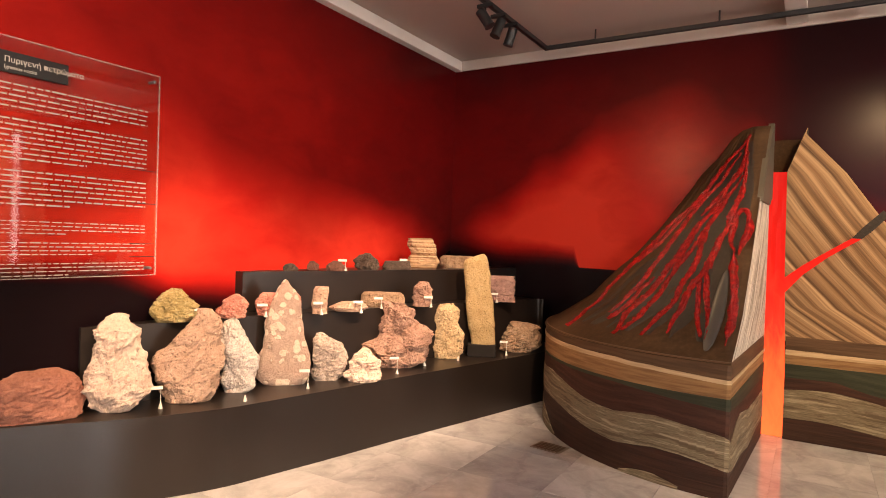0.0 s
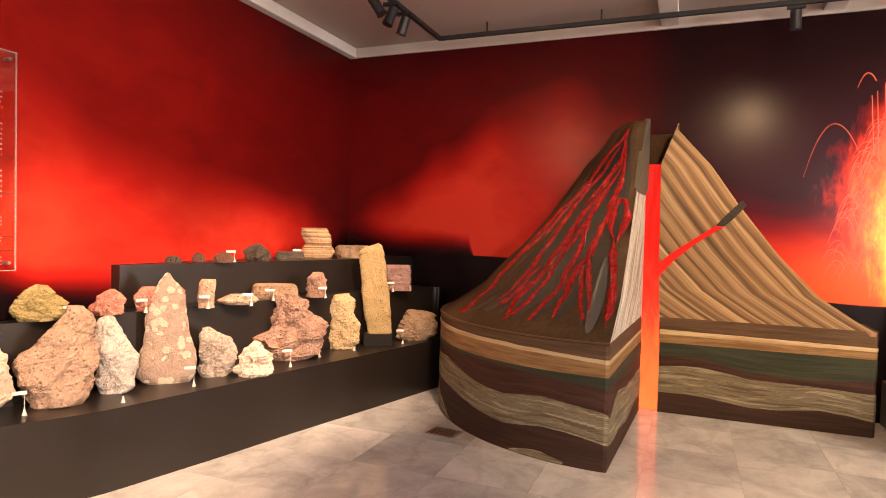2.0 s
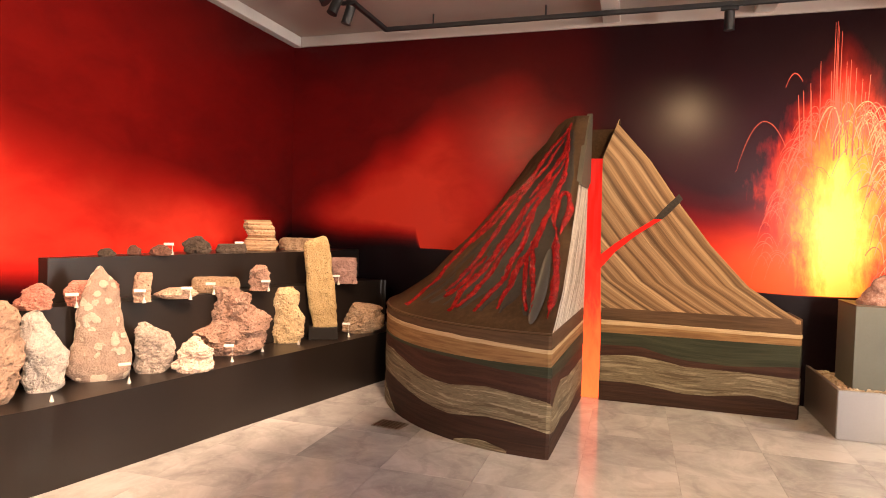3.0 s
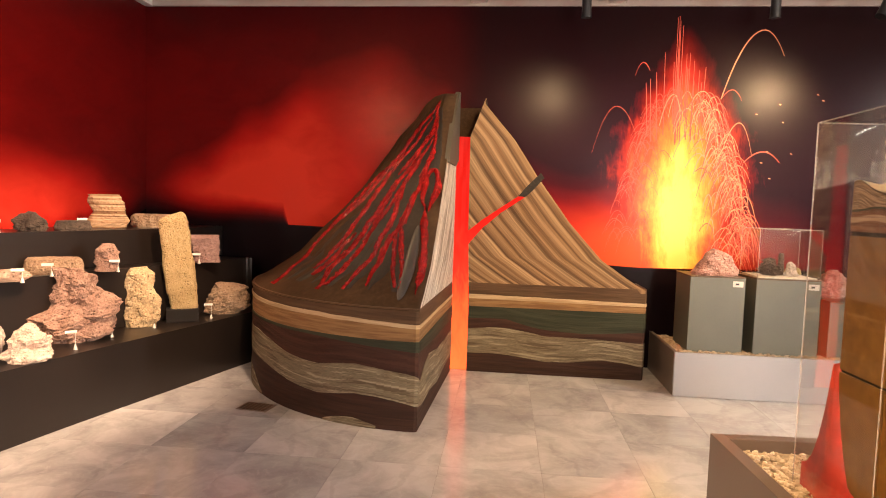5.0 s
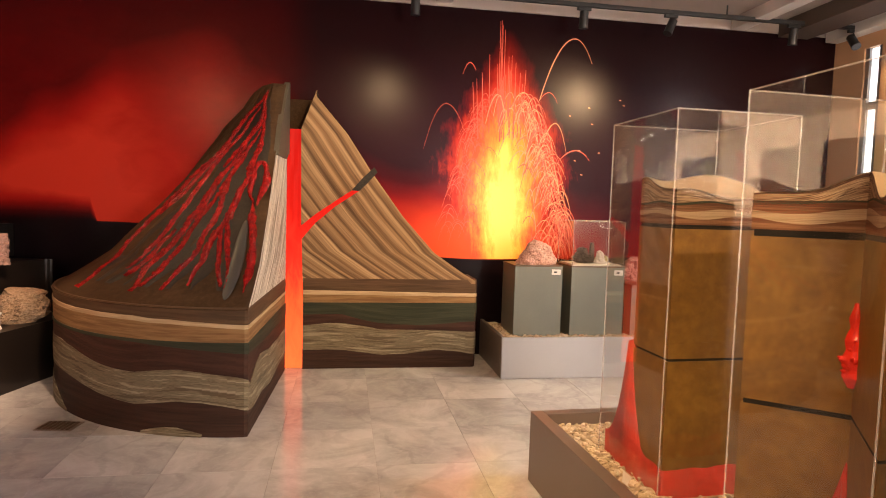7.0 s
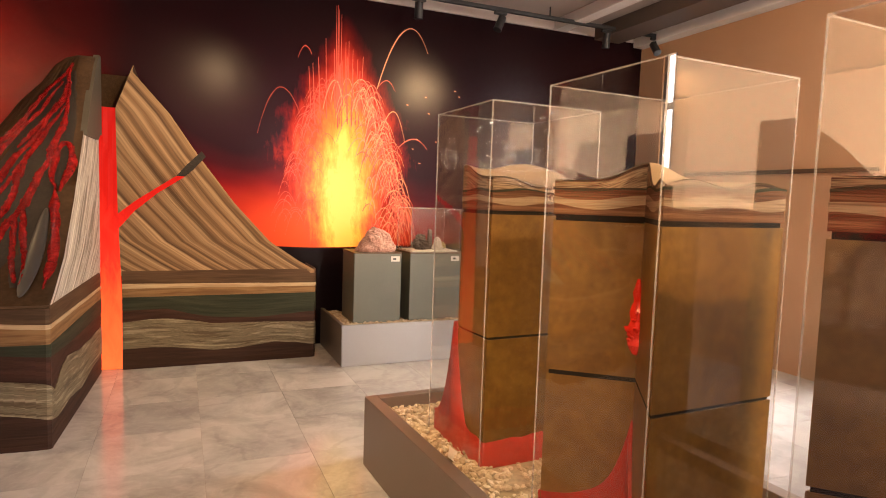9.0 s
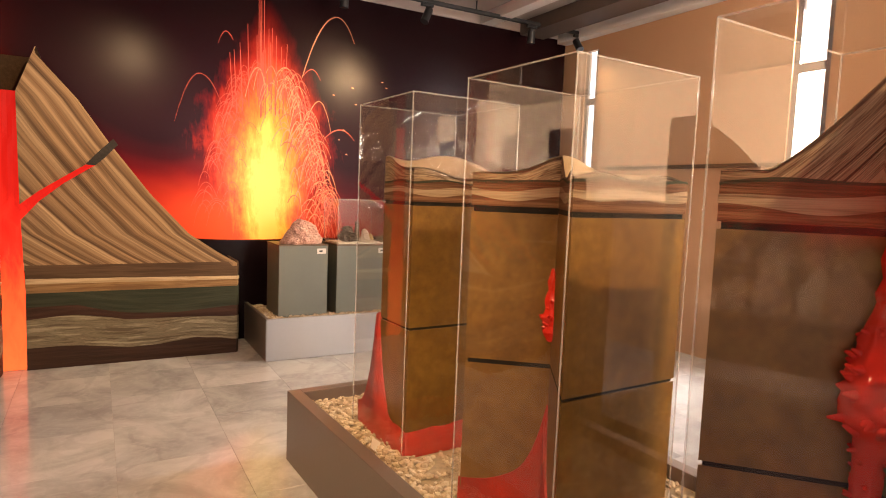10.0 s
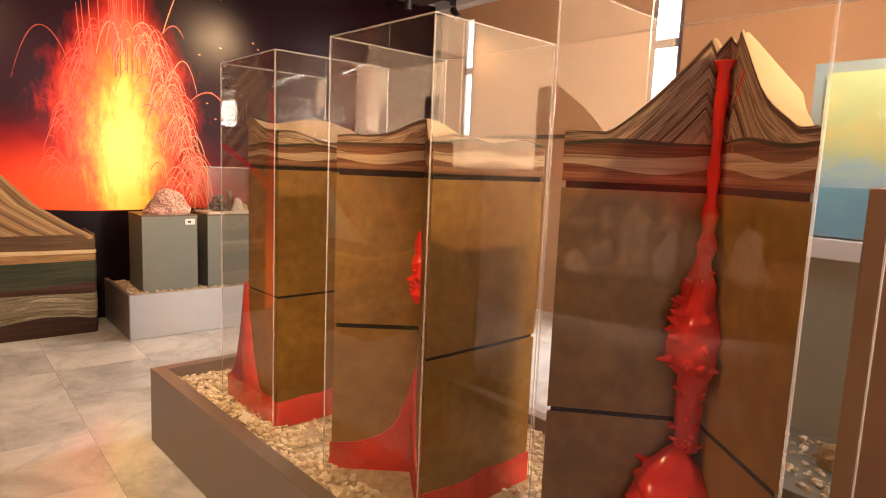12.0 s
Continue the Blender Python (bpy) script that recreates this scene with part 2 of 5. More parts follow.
    off = math_node(nt, "MULTIPLY_ADD", sub_(streak, 0.5), 0.75, off)
    off = math_node(nt, "MULTIPLY_ADD", sub_(fan, 0.5), 0.7, off)
    core = mul(mul(math_node(nt, "MAXIMUM", sub_(1.22, mul(off, 0.82)), 0.0), heat), above)
    fcol = ramp(nt, core, ((0.0, (0.0, 0.0, 0.0)), (0.14, (0.13, 0.007, 0.006)), (0.32, (0.55, 0.032, 0.020)), (0.54, (0.95, 0.12, 0.040)), (0.74, (1.0, 0.32, 0.055)), (0.92, (1.0, 0.60, 0.10)), (1.0, (1.0, 0.74, 0.16))))
    col = mixc(nt, 1.0, col, fcol, "LIGHTEN")
    nt.links.new(col, b.inputs["Base Color"])
    b.inputs["Roughness"].default_value = 0.25
    b.inputs["Specular IOR Level"].default_value = 0.10
    grain = noise_tex(nt, vec, 60.0, 3)
    bump(nt, b, grain, 0.05, 0.003)
    return m


def marble_mat(lo, hi):
    m, nt, b = nodes_of("veined grey marble")
    v = coords(nt)
    info = nt.nodes.new("ShaderNodeObjectInfo")
    shift = nt.nodes.new("ShaderNodeVectorMath")
    shift.operation = "ADD"
    k = nt.nodes.new("ShaderNodeVectorMath")
    k.operation = "SCALE"
    k.inputs[0].default_value = (37.0, 19.0, 5.0)
    nt.links.new(info.outputs["Random"], k.inputs["Scale"])
    nt.links.new(v, shift.inputs[0])
    nt.links.new(k.outputs[0], shift.inputs[1])
    v = shift.outputs[0]
    broad = noise_tex(nt, v, 2.2, 7, 0.62, 0.8)
    fine = noise_tex(nt, v, 9.0, 6, 0.65, 2.2)
    w = node(nt, "ShaderNodeTexWave", Scale=0.7, Distortion=14.0, Detail=5.0)
    w.inputs["Detail Scale"].default_value = 1.6
    nt.links.new(v, w.inputs["Vector"])
    col = ramp(nt, broad, ((0.3, lo), (0.62, hi)))
    col = mixc(nt, ramp(nt, w.outputs["Fac"], ((0.90, (0, 0, 0)), (0.99, (0.22, 0.22, 0.22)))), col, tuple(c * 0.75 for c in lo))
    col = mixc(nt, ramp(nt, fine, ((0.5, (0, 0, 0)), (0.75, (0.35, 0.35, 0.35)))), col, tuple(min(1, c * 1.15) for c in hi))
    tone = ramp(nt, info.outputs["Random"], ((0.0, (0.82, 0.83, 0.84)), (0.5, (0.92, 0.92, 0.93)), (1.0, (1.0, 1.0, 1.0))))
    nt.links.new(mixc(nt, 1.0, col, tone, "MULTIPLY"), b.inputs["Base Color"])
    nt.links.new(math_node(nt, "MULTIPLY_ADD", fine, 0.10, 0.06), b.inputs["Roughness"])
    bump(nt, b, broad, 0.04, 0.004)
    return m


M = {}
M["mural"] = mural_mat()
M["beige"] = plain("beige wall paint", (0.57, 0.345, 0.20), 0.6, 0.05, 1.5)
M["ceiling"] = plain("matt ceiling paint", (0.45, 0.39, 0.35), 0.85, 0.05, 0.8)
M["dioback"] = plain("grey-green board", (0.24, 0.27, 0.22), 0.6, 0.15, 3.0)
M["cornice"] = plain("off-white cornice paint", (0.72, 0.70, 0.67), 0.6, 0.05, 3.0)
M["beam"] = plain("dark boxed beam", (0.10, 0.075, 0.06), 0.6, 0.15, 3.0)
M["black"] = plain("black powder coat", (0.016, 0.015, 0.015), 0.42, 0.2, 20.0)
M["bench"] = plain("dark brown laminate", (0.015, 0.0105, 0.0082), 0.34, 0.14, 2.0)
M["marble"] = marble_mat((0.40, 0.385, 0.38), (0.66, 0.645, 0.635))
M["joint"] = plain("floor grout", (0.42, 0.39, 0.36), 0.8)
M["steel"] = plain("grey-brown lacquered steel", (0.20, 0.155, 0.13), 0.36, 0.08, 2.0, 0.25)
M["greysteel"] = plain("light grey lacquered steel", (0.36, 0.36, 0.38), 0.4, 0.06, 2.0)
M["pedestal"] = plain("grey-green painted board", (0.145, 0.15, 0.12), 0.5, 0.10, 2.5)
M["pedestal_side"] = plain("brown painted board", (0.10, 0.062, 0.035), 0.5, 0.10, 2.5)
M["sandbed"] = plain("gravel bed", (0.36, 0.27, 0.17), 0.95, 0.3, 25.0, 0, 0.5, 80.0)
M["white"] = plain("white card", (0.66, 0.62, 0.55), 0.6, 0.03)
M["textgrey"] = plain("pale printed text", (0.50, 0.44, 0.40), 0.6, 0.05)
M["ink"] = plain("dark print", (0.05, 0.05, 0.05), 0.7)
M["bodywood"] = rock_mat("olive-brown patinated block", (0.115, 0.050, 0.007), (0.20, 0.098, 0.014), (0.29, 0.155, 0.028), 2.6, 0.01, 0.5, relief=0.05)
M["dirt"] = rock_mat("brown volcano slope", (0.032, 0.016, 0.007), (0.055, 0.029, 0.013), (0.090, 0.050, 0.023), 4.0, 0.05, 0.8, relief=0.3, gloss=0.2)
M["ash"] = rock_mat("dark grey ash", (0.014, 0.010, 0.008), (0.024, 0.018, 0.014), (0.045, 0.035, 0.027), 6.0, 0.05, 0.6, relief=0.3, gloss=0.3)
M["ashgrey"] = plain("smooth grey ash", (0.052, 0.048, 0.046), 0.45, 0.25, 5.0)
M["lipgrey"] = plain("smooth olive-grey crater wall", (0.080, 0.068, 0.050), 0.6, 0.25, 4.0)
M["lava"] = rock_mat("painted red lava flow", (0.016, 0.002, 0.002), (0.30, 0.006, 0.006), (1.0, 0.035, 0.032), 20.0, 0.5, 0.2)
M["redgloss"] = plain("glossy red magma paint", (0.90, 0.034, 0.018), 0.22, 0.2, 7.0, 0, 0.3, 25.0)
M["redmatt"] = plain("rough red magma base", (0.48, 0.030, 0.015), 0.6, 0.35, 9.0, 0, 0.6, 40.0)
M["brownbed"] = strata_mat("dark brown rock bed", ((0.2, (0.030, 0.013, 0.008)), (0.8, (0.050, 0.022, 0.013))), 30, 0.3)
M["silverbed"] = strata_mat("streaked greenish grey rock bed", ((0.26, (0.105, 0.078, 0.046)), (0.46, (0.20, 0.158, 0.098)), (0.56, (0.140, 0.110, 0.066)), (0.76, (0.30, 0.25, 0.165))), 40, 0.8)
M["palebed"] = strata_mat("cream streaked model bed", ((0.2, (0.24, 0.155, 0.09)), (0.5, (0.42, 0.30, 0.19)), (0.75, (0.34, 0.23, 0.14))), 50, 0.3, 0.6, along=0.03)
M["pillar"] = plain("brown lacquered board", (0.25, 0.145, 0.078), 0.45, 0.12, 2.0)
M["gap"] = plain("dark recessed gap", (0.010, 0.007, 0.005), 0.95, 0.1, 9.0, 0, 0)
M["maroonbed"] = strata_mat("maroon rock bed", ((0.2, (0.036, 0.014, 0.009)), (0.8, (0.066, 0.026, 0.016))), 30, 0.4)
M["greenbed"] = strata_mat("dark green rock bed", ((0.2, (0.024, 0.028, 0.016)), (0.8, (0.044, 0.047, 0.026))), 24, 0.4)
M["tanbed"] = strata_mat("tan rock bed", ((0.3, (0.19, 0.10, 0.040)), (0.7, (0.29, 0.165, 0.070))), 36, 0.2)
M["creambed"] = strata_mat("cream rock bed", ((0.3, (0.42, 0.29, 0.16)), (0.7, (0.54, 0.40, 0.24))), 36, 0.2)
M["umberbed"] = strata_mat("umber rock bed", ((0.2, (0.070, 0.038, 0.019)), (0.8, (0.115, 0.065, 0.033))), 24, 0.3)
M["cutbeds"] = banded_mat()
M["greybeds"] = strata_mat("pale grey striped volcano beds", ((0.32, (0.24, 0.205, 0.16)), (0.46, (0.70, 0.64, 0.54)), (0.56, (0.34, 0.29, 0.23)), (0.7, (0.80, 0.74, 0.64))), 20, 0.15, 0.65, relief=0.5)
M["minibeds"] = strata_mat("finely striped model beds", ((0.32, (0.055, 0.026, 0.013)), (0.42, (0.36, 0.24, 0.14)), (0.47, (0.07, 0.034, 0.017)), (0.54, (0.48, 0.34, 0.21)), (0.60, (0.10, 0.05, 0.024)), (0.68, (0.40, 0.27, 0.16))), 36, 0.15, 0.6, along=0.03)
M["minired"] = strata_mat("rust red model beds", ((0.25, (0.105, 0.042, 0.018)), (0.5, (0.17, 0.075, 0.034)), (0.8, (0.25, 0.125, 0.062))), 55, 0.3, 0.6, along=0.03)
M["sandtop"] = plain("smooth sand paint", (0.44, 0.31, 0.18), 0.75, 0.14, 7.0, 0, 0.15, 60.0)
M["acrylic"] = acrylic_mat()
M["edge"] = acrylic_edge_mat()
M["conduit"] = glow_mat("lit lava conduit", ((0.0, (1.0, 0.13, 0.030)), (0.25, (1.0, 0.085, 0.020)), (0.45, (0.74, 0.024, 0.010)), (0.62, (0.44, 0.008, 0.004)), (1.0, (0.33, 0.005, 0.003))), 1.9, 0.0, 2.2, 12.0)
M["spark"] = plain("printed spark trail", (0.88, 0.10, 0.05), 0.45, 0.2, 3.0, 0, 0)
M["sparkhot"] = plain("printed hot spark trail", (0.98, 0.30, 0.14), 0.45, 0.2, 3.0, 0, 0)
M["window_white"] = bpy.data.materials.new("bright overcast outdoors")
M["window_white"].use_nodes = True
wb = M["window_white"].node_tree.nodes["Principled BSDF"]
wb.inputs["Emission Color"].default_value = (0.93, 0.96, 1.0, 1)
wb.inputs["Emission Strength"].default_value = 2.4
# added glow that gives the acrylic cases a beige reflection
M["blind"] = bpy.data.materials.new("glowing cream reflection panel")
M["blind"].use_nodes = True
wb = M["blind"].node_tree.nodes["Principled BSDF"]
wb.inputs["Base Color"].default_value = (0.75, 0.62, 0.46, 1)
wb.inputs["Emission Color"].default_value = (1.0, 0.62, 0.36, 1)
wb.inputs["Emission Strength"].default_value = 5.2
M["aluminium"] = plain("grey window frame", (0.22, 0.22, 0.23), 0.4, 0.08, 5.0, 0.3)


# ---- builders ----
def mesh_of(bm, name, material, smooth=False):
    me = bpy.data.meshes.new(name)
    bmesh.ops.recalc_face_normals(bm, faces=bm.faces)
    bm.to_mesh(me)
    bm.free()
    for m in (material if isinstance(material, (list, tuple)) else [material]):
        me.materials.append(m)
    if smooth:
        me.shade_smooth()
    return me


def part(name, bm, material, parent=None, label="", smooth=False):
    ob = new(name, mesh_of(bm, name, material, smooth))
    if parent:
        ob.parent = parent
    if label:
        ob["label"] = label
    return ob


def thing(name, label, category, group="", kind="", at=None):
    ob = new(name)
    ob.empty_display_size = 0.1
    if at is not None:
        ob.matrix_world = at
    return tagged(ob, label, category, group, kind)


def box(x0, y0, z0, x1, y1, z1, bevel=0.0, bm=None):
    b = bmesh.new()
    bmesh.ops.create_cube(b, size=1, matrix=Matrix.LocRotScale(((x0 + x1) / 2, (y0 + y1) / 2, (z0 + z1) / 2), None, (x1 - x0, y1 - y0, z1 - z0)))
    if bevel:
        bmesh.ops.bevel(b, geom=b.edges[:], offset=bevel, segments=2, affect="EDGES", profile=0.5)
    if bm is None:
        return b
    me = bpy.data.meshes.new("tmp")
    b.to_mesh(me)
    b.free()
    bm.from_mesh(me)
    bpy.data.meshes.remove(me)
    return bm


def rod(p, q, r0, r1=None, segments=12, bm=None):
    bm = bm or bmesh.new()
    p, q = Vector(p), Vector(q)
    r1 = r0 if r1 is None else r1
    m = Matrix.Translation((p + q) / 2) @ (q - p).to_track_quat("Z", "Y").to_matrix().to_4x4()
    bmesh.ops.create_cone(bm, cap_ends=True, segments=segments, radius1=r0, radius2=r1, depth=(q - p).length, matrix=m)
    return bm


def prism(points, z0, z1, bevel=0.0):
    """An upright slab over a plan outline."""
    bm = bmesh.new()
    lo = [bm.verts.new((x, y, z0)) for x, y in points]
    hi = [bm.verts.new((x, y, z1)) for x, y in points]
    n = len(points)
    bm.faces.new(lo[::-1])
    bm.faces.new(hi)
    for i in range(n):
        bm.faces.new((lo[i], lo[(i + 1) % n], hi[(i + 1) % n], hi[i]))
    if bevel:
        bmesh.ops.bevel(bm, geom=[e for e in bm.edges if e.verts[0].co.z == z1 and e.verts[1].co.z == z1], offset=bevel, segments=2, affect="EDGES", profile=0.5)
    return bm


def smooth_line(points, steps=8):
    """A Catmull-Rom line through a few plan points."""
    pts = [Vector(p) for p in points]
    pts = [pts[0] * 2 - pts[1]] + pts + [pts[-1] * 2 - pts[-2]]
    out = []
    for i in range(1, len(pts) - 2):
        a, b, c, d = pts[i - 1:i + 3]
        for k in range(steps):
            t = k / steps
            out.append(0.5 * (2 * b + (c - a) * t + (2 * a - 5 * b + 4 * c - d) * t * t + (3 * b - a - 3 * c + d) * t ** 3))
    out.append(pts[-2])
    return out


# ---- room ----
LEFT, RIGHT, BACK, FRONT, TOP = -3.78, 5.40, 6.36, -5.2, 3.62
floor = tagged(part("floor", box(LEFT - 0.2, FRONT - 0.2, -0.2, RIGHT + 0.2, BACK + 0.2, -0.004), M["joint"]), "grey grout bed under polished marble floor tiles", "floor", kind="structure")
tagged(part("wall_west", box(LEFT - 0.2, FRONT, 0, LEFT, BACK + 0.2, TOP + 0.2), M["mural"]), "wall printed with glowing red eruption clouds", "wall", kind="structure")
wall_north = tagged(part("wall_north", box(LEFT, BACK, 0, RIGHT, BACK + 0.2, TOP + 0.2), M["mural"]), "wall printed with a night eruption and lava fountain", "wall", kind="structure")
ceil = box(LEFT - 0.2, FRONT - 0.2, TOP, RIGHT + 0.2, BACK + 0.2, TOP + 0.2)
tagged(part("ceiling", ceil, M["ceiling"]), "dim grey painted ceiling", "ceiling", kind="structure")
tagged(part("trim", box(LEFT, FRONT, 3.505, LEFT + 0.09, BACK, TOP - 0.003, 0.006), M["cornice"]), "off-white cornice along the red wall", "cornice", kind="structure")
tagged(part("trim", box(LEFT + 0.09, BACK - 0.03, 3.505, RIGHT, BACK, TOP - 0.003, 0.006), M["ceiling"]), "grey cornice along the eruption wall", "cornice", kind="structure")
tagged(part("trim", box(RIGHT - 0.16, FRONT, 3.44, RIGHT, BACK - 0.03, TOP - 0.003, 0.01), M["cornice"]), "wide white cornice above the beige wall", "cornice", kind="structure")

# the beige east wall, with two tall window openings and one for the added glow panel
east = bmesh.new()
for y0, y1, z0, z1 in ((FRONT, -2.9, 0, TOP), (-2.9, -0.5, 0, 1.5), (-2.9, -0.5, 3.3, TOP), (-0.5, 3.04, 0, TOP), (3.04, 3.36, 0, 0.9), (3.04, 3.36, 3.3, TOP), (3.36, 5.74, 0, TOP), (5.74, 5.96, 0, 0.9), (5.74, 5.96, 3.3, TOP), (5.96, BACK, 0, TOP)):
    box(RIGHT, y0, z0, RIGHT + 0.07, y1, z1, 0, east)
tagged(part("wall_east", east, M["beige"]), "plain warm beige painted wall", "wall", kind="structure")
for n, (y0, y1) in enumerate(((3.04, 3.36), (5.74, 5.96)), 1):
    win = thing(f"window_{n}", "narrow bright window slit with a grey frame", "window", kind="structure")
    fr = box(RIGHT + 0.02, y0, 0.9, RIGHT + 0.05, y0 + 0.05, 3.3)
    box(RIGHT + 0.02, y1 - 0.05, 0.9, RIGHT + 0.05, y1, 3.3, 0, fr)
    box(RIGHT + 0.02, y0 + 0.05, 2.66, RIGHT + 0.05, y1 - 0.05, 2.74, 0, fr)
    part("window_frame", fr, M["aluminium"], win)
    part("pane", box(RIGHT + 0.03, y0 + 0.05, 0.95, RIGHT + 0.036, y1 - 0.05, 2.66), M["acrylic"], win).visible_shadow = False
tagged(part("backdrop", box(RIGHT + 0.6, 2.0, 0.3, RIGHT + 0.62, BACK + 0.8, 3.6), M["window_white"]), "bright pale daylight beyond the windows", "daylight", kind="structure")
tagged(part("trim", box(RIGHT - 0.03, 3.4, 1.87, RIGHT, 5.5, 1.91, 0.004), M["pedestal_side"]), "thin brown rail along the beige wall", "rail", kind="structure")
# unseen glowing panel, added to be mirrored in the case sheets
blind = thing("glow_panel", "unseen glowing cream panel added for its beige reflection in the cases", "blind", kind="structure")
part("glow_sheet", box(RIGHT + 0.03, -2.89, 1.51, RIGHT + 0.04, -0.51, 3.29), M["blind"], blind)
part("bottom_bar", box(RIGHT + 0.015, -2.89, 1.502, RIGHT + 0.03, -0.51, 1.53), M["aluminium"], blind)
# south wall behind the camera, with wide windows
south = bmesh.new()
for x0, x1, z0, z1 in ((LEFT, -2.6, 0, TOP), (-2.6, -0.6, 0, 0.9), (-2.6, -0.6, 2.6, TOP), (-0.6, 3.1, 0, TOP), (3.1, 5.1, 0, 0.9), (3.1, 5.1, 2.6, TOP), (5.1, RIGHT, 0, TOP)):
    box(x0, FRONT - 0.2, z0, x1, FRONT, z1, 0, south)
tagged(part("wall_south", south, M["beige"]), "beige wall with two wide windows", "wall", kind="structure")

# ceiling beams and track lights
for i, (x0, x1, zz, mt, lab) in enumerate(((-0.40, -0.24, 3.53, "cornice", "pale boxed ceiling beam"), (0.92, 1.08, 3.53, "cornice", "pale boxed ceiling beam"), (4.10, 4.26, 3.50, "cornice", "pale boxed ceiling beam"), (4.66, 5.02, 3.46, "beam", "dark boxed ceiling duct"))):
    tagged(part("ceiling_beam", box(x0, FRONT + 0.01, zz, x1, BACK - 0.035, TOP - 0.002, 0.006), M[mt]), lab, "ceiling beam", "ceiling beams", kind="structure")

TZ = 3.50
track = thing("light_track", "black lighting track hung under the ceiling", "light track")
part("rail", box(-2.52, 5.93, TZ - 0.02, 5.38, 5.97, TZ + 0.02, 0.004), M["black"], track)
part("rail", box(-2.52, -2.5, TZ - 0.02, -2.48, 5.93, TZ + 0.02, 0.004), M["black"], track)
for hx, hy in ((-2.0, 5.95), (-0.9, 5.95), (1.6, 5.95), (3.8, 5.95), (-2.5, 3.4), (-2.5, 1.2)):
    part("hanger", rod((hx, hy, TZ + 0.02), (hx, hy, TOP - 0.004), 0.008), M["black"], track)


def track_spot(at, aim, watts, degrees, lit=True, blend=0.7, color=WARM):
    """A cylindrical spotlight on a seen or an added track, with its lamp at the mouth."""
    x, y = at
    z = TZ - 0.04
    t = thing("track_spotlight", "black cylindrical track spotlight hanging from the rail, seen or added as fill", "spotlight", "track spotlights")
    part("adapter", box(x - 0.07, y - 0.018, z - 0.012, x + 0.07, y + 0.018, z + 0.018, 0.004), M["black"], t)
    part("stem", rod((x, y, z - 0.012), (x, y, z - 0.055), 0.010), M["black"], t)
    d = (Vector(aim) - Vector((x, y, z - 0.1))).normalized()
    c = Vector((x, y, z - 0.10))
    head = rod(c - d * 0.075, c + d * 0.075, 0.042, 0.042, 24)
    part("head", head, M["black"], t, smooth=False)
    part("bezel", rod(c + d * 0.075, c + d * 0.082, 0.046, 0.046, 24), M["black"], t)
    if lit:
        spot_lamp(c + d * 0.09, aim, watts, degrees, blend, color)
    return t


# heads over the rock bench, the volcano, the mural and the cases
track_spot((-2.5, 5.1), (-3.3, 5.0, 0.9), 112, 58, color=ROSE)
track_spot((-2.5, 4.85), (-3.2, 4.1, 0.8), 112, 58, color=ROSE)
track_spot((-2.5, 4.6), (-1.3, 4.9, 1.5), 125, 56)
# three unseen heads added further along the rail to light bench and mural
track_spot((-2.5, 3.0), (-3.3, 3.0, 0.7), 98, 62, color=ROSE)
track_spot((-2.5, 0.2), (-3.6, 2.6, 0.7), 252, 56)
track_spot((-2.5, -0.6), (-1.6, 6.3, 1.7), 190, 42)
for sx in (0.67, 2.30, 4.55):
    track_spot((sx, 5.95), (sx + 0.05, 6.25, 0.4), 0, 40, False)
track_spot((3.20, 5.95), (2.0, 5.6, 0.9), 154, 50)
track_spot((5.25, 5.95), (5.0, 3.6, 0.4), 84, 70)
# added unseen track and fill spots; wall reflections show heads at x 0.68, 3.8
unseen_track = thing("light_track", "unseen black lighting track added over the middle of the room", "light track")
part("rail", box(-0.52, -2.5, TZ - 0.02, -0.48, 2.98, TZ + 0.02, 0.004), M["black"], unseen_track)
part("rail", box(-0.52, 2.98, TZ - 0.02, 4.6, 3.02, TZ + 0.02, 0.004), M["black"], unseen_track)
part("rail", box(-0.48, -1.22, TZ - 0.02, 3.7, -1.18, TZ + 0.02, 0.004), M["black"], unseen_track)
track_spot((-0.5, 1.6), (-3.3, 2.9, 0.75), 860, 42, color=ROSE)
track_spot((-0.5, 2.7), (-2.95, 4.6, 0.75), 860, 40, color=ROSE)
track_spot((-0.5, 0.6), (1.25, 2.35, 0.35), 430, 40, True, 1.0, WARM)
track_spot((-0.5, -0.35), (1.45, 3.0, 1.0), 400, 36, True, 1.0, WARM)
track_spot((2.4, -1.2), (1.65, 1.9, 0.9), 640, 46, True, 1.0, WARM)
track_spot((1.05, 3.0), (0.75, 4.0, 0.0), 150, 76, True, 1.0, WARM)
track_spot((0.68, 3.0), (0.1, 5.9, 1.5), 340, 60)
track_spot((0.2, 3.0), (1.5, 0.75, 1.15), 280, 30, True, 1.0)
track_spot((3.80, 3.0), (1.8, 6.3, 1.9), 600, 45)
track_spot((3.4, -1.2), (5.4, 4.2, 2.3), 760, 50)
track_spot((-0.5, -1.6), (1.8, 6.3, 1.7), 588, 15)
area_lamp((4.1, FRONT - 0.1, 1.75), (0.8, 3.0, 0.0), 440, 1.9, 1.6)
area_lamp((-1.6, FRONT - 0.1, 1.75), (-1.0, 1.0, 0.0), 90, 1.9, 1.6)
area_lamp((RIGHT + 0.2, 3.2, 2.1), (-0.5, 4.6, 1.0), 300, 0.3, 2.2)


# ---- mural details ----
rng = random.Random(4)


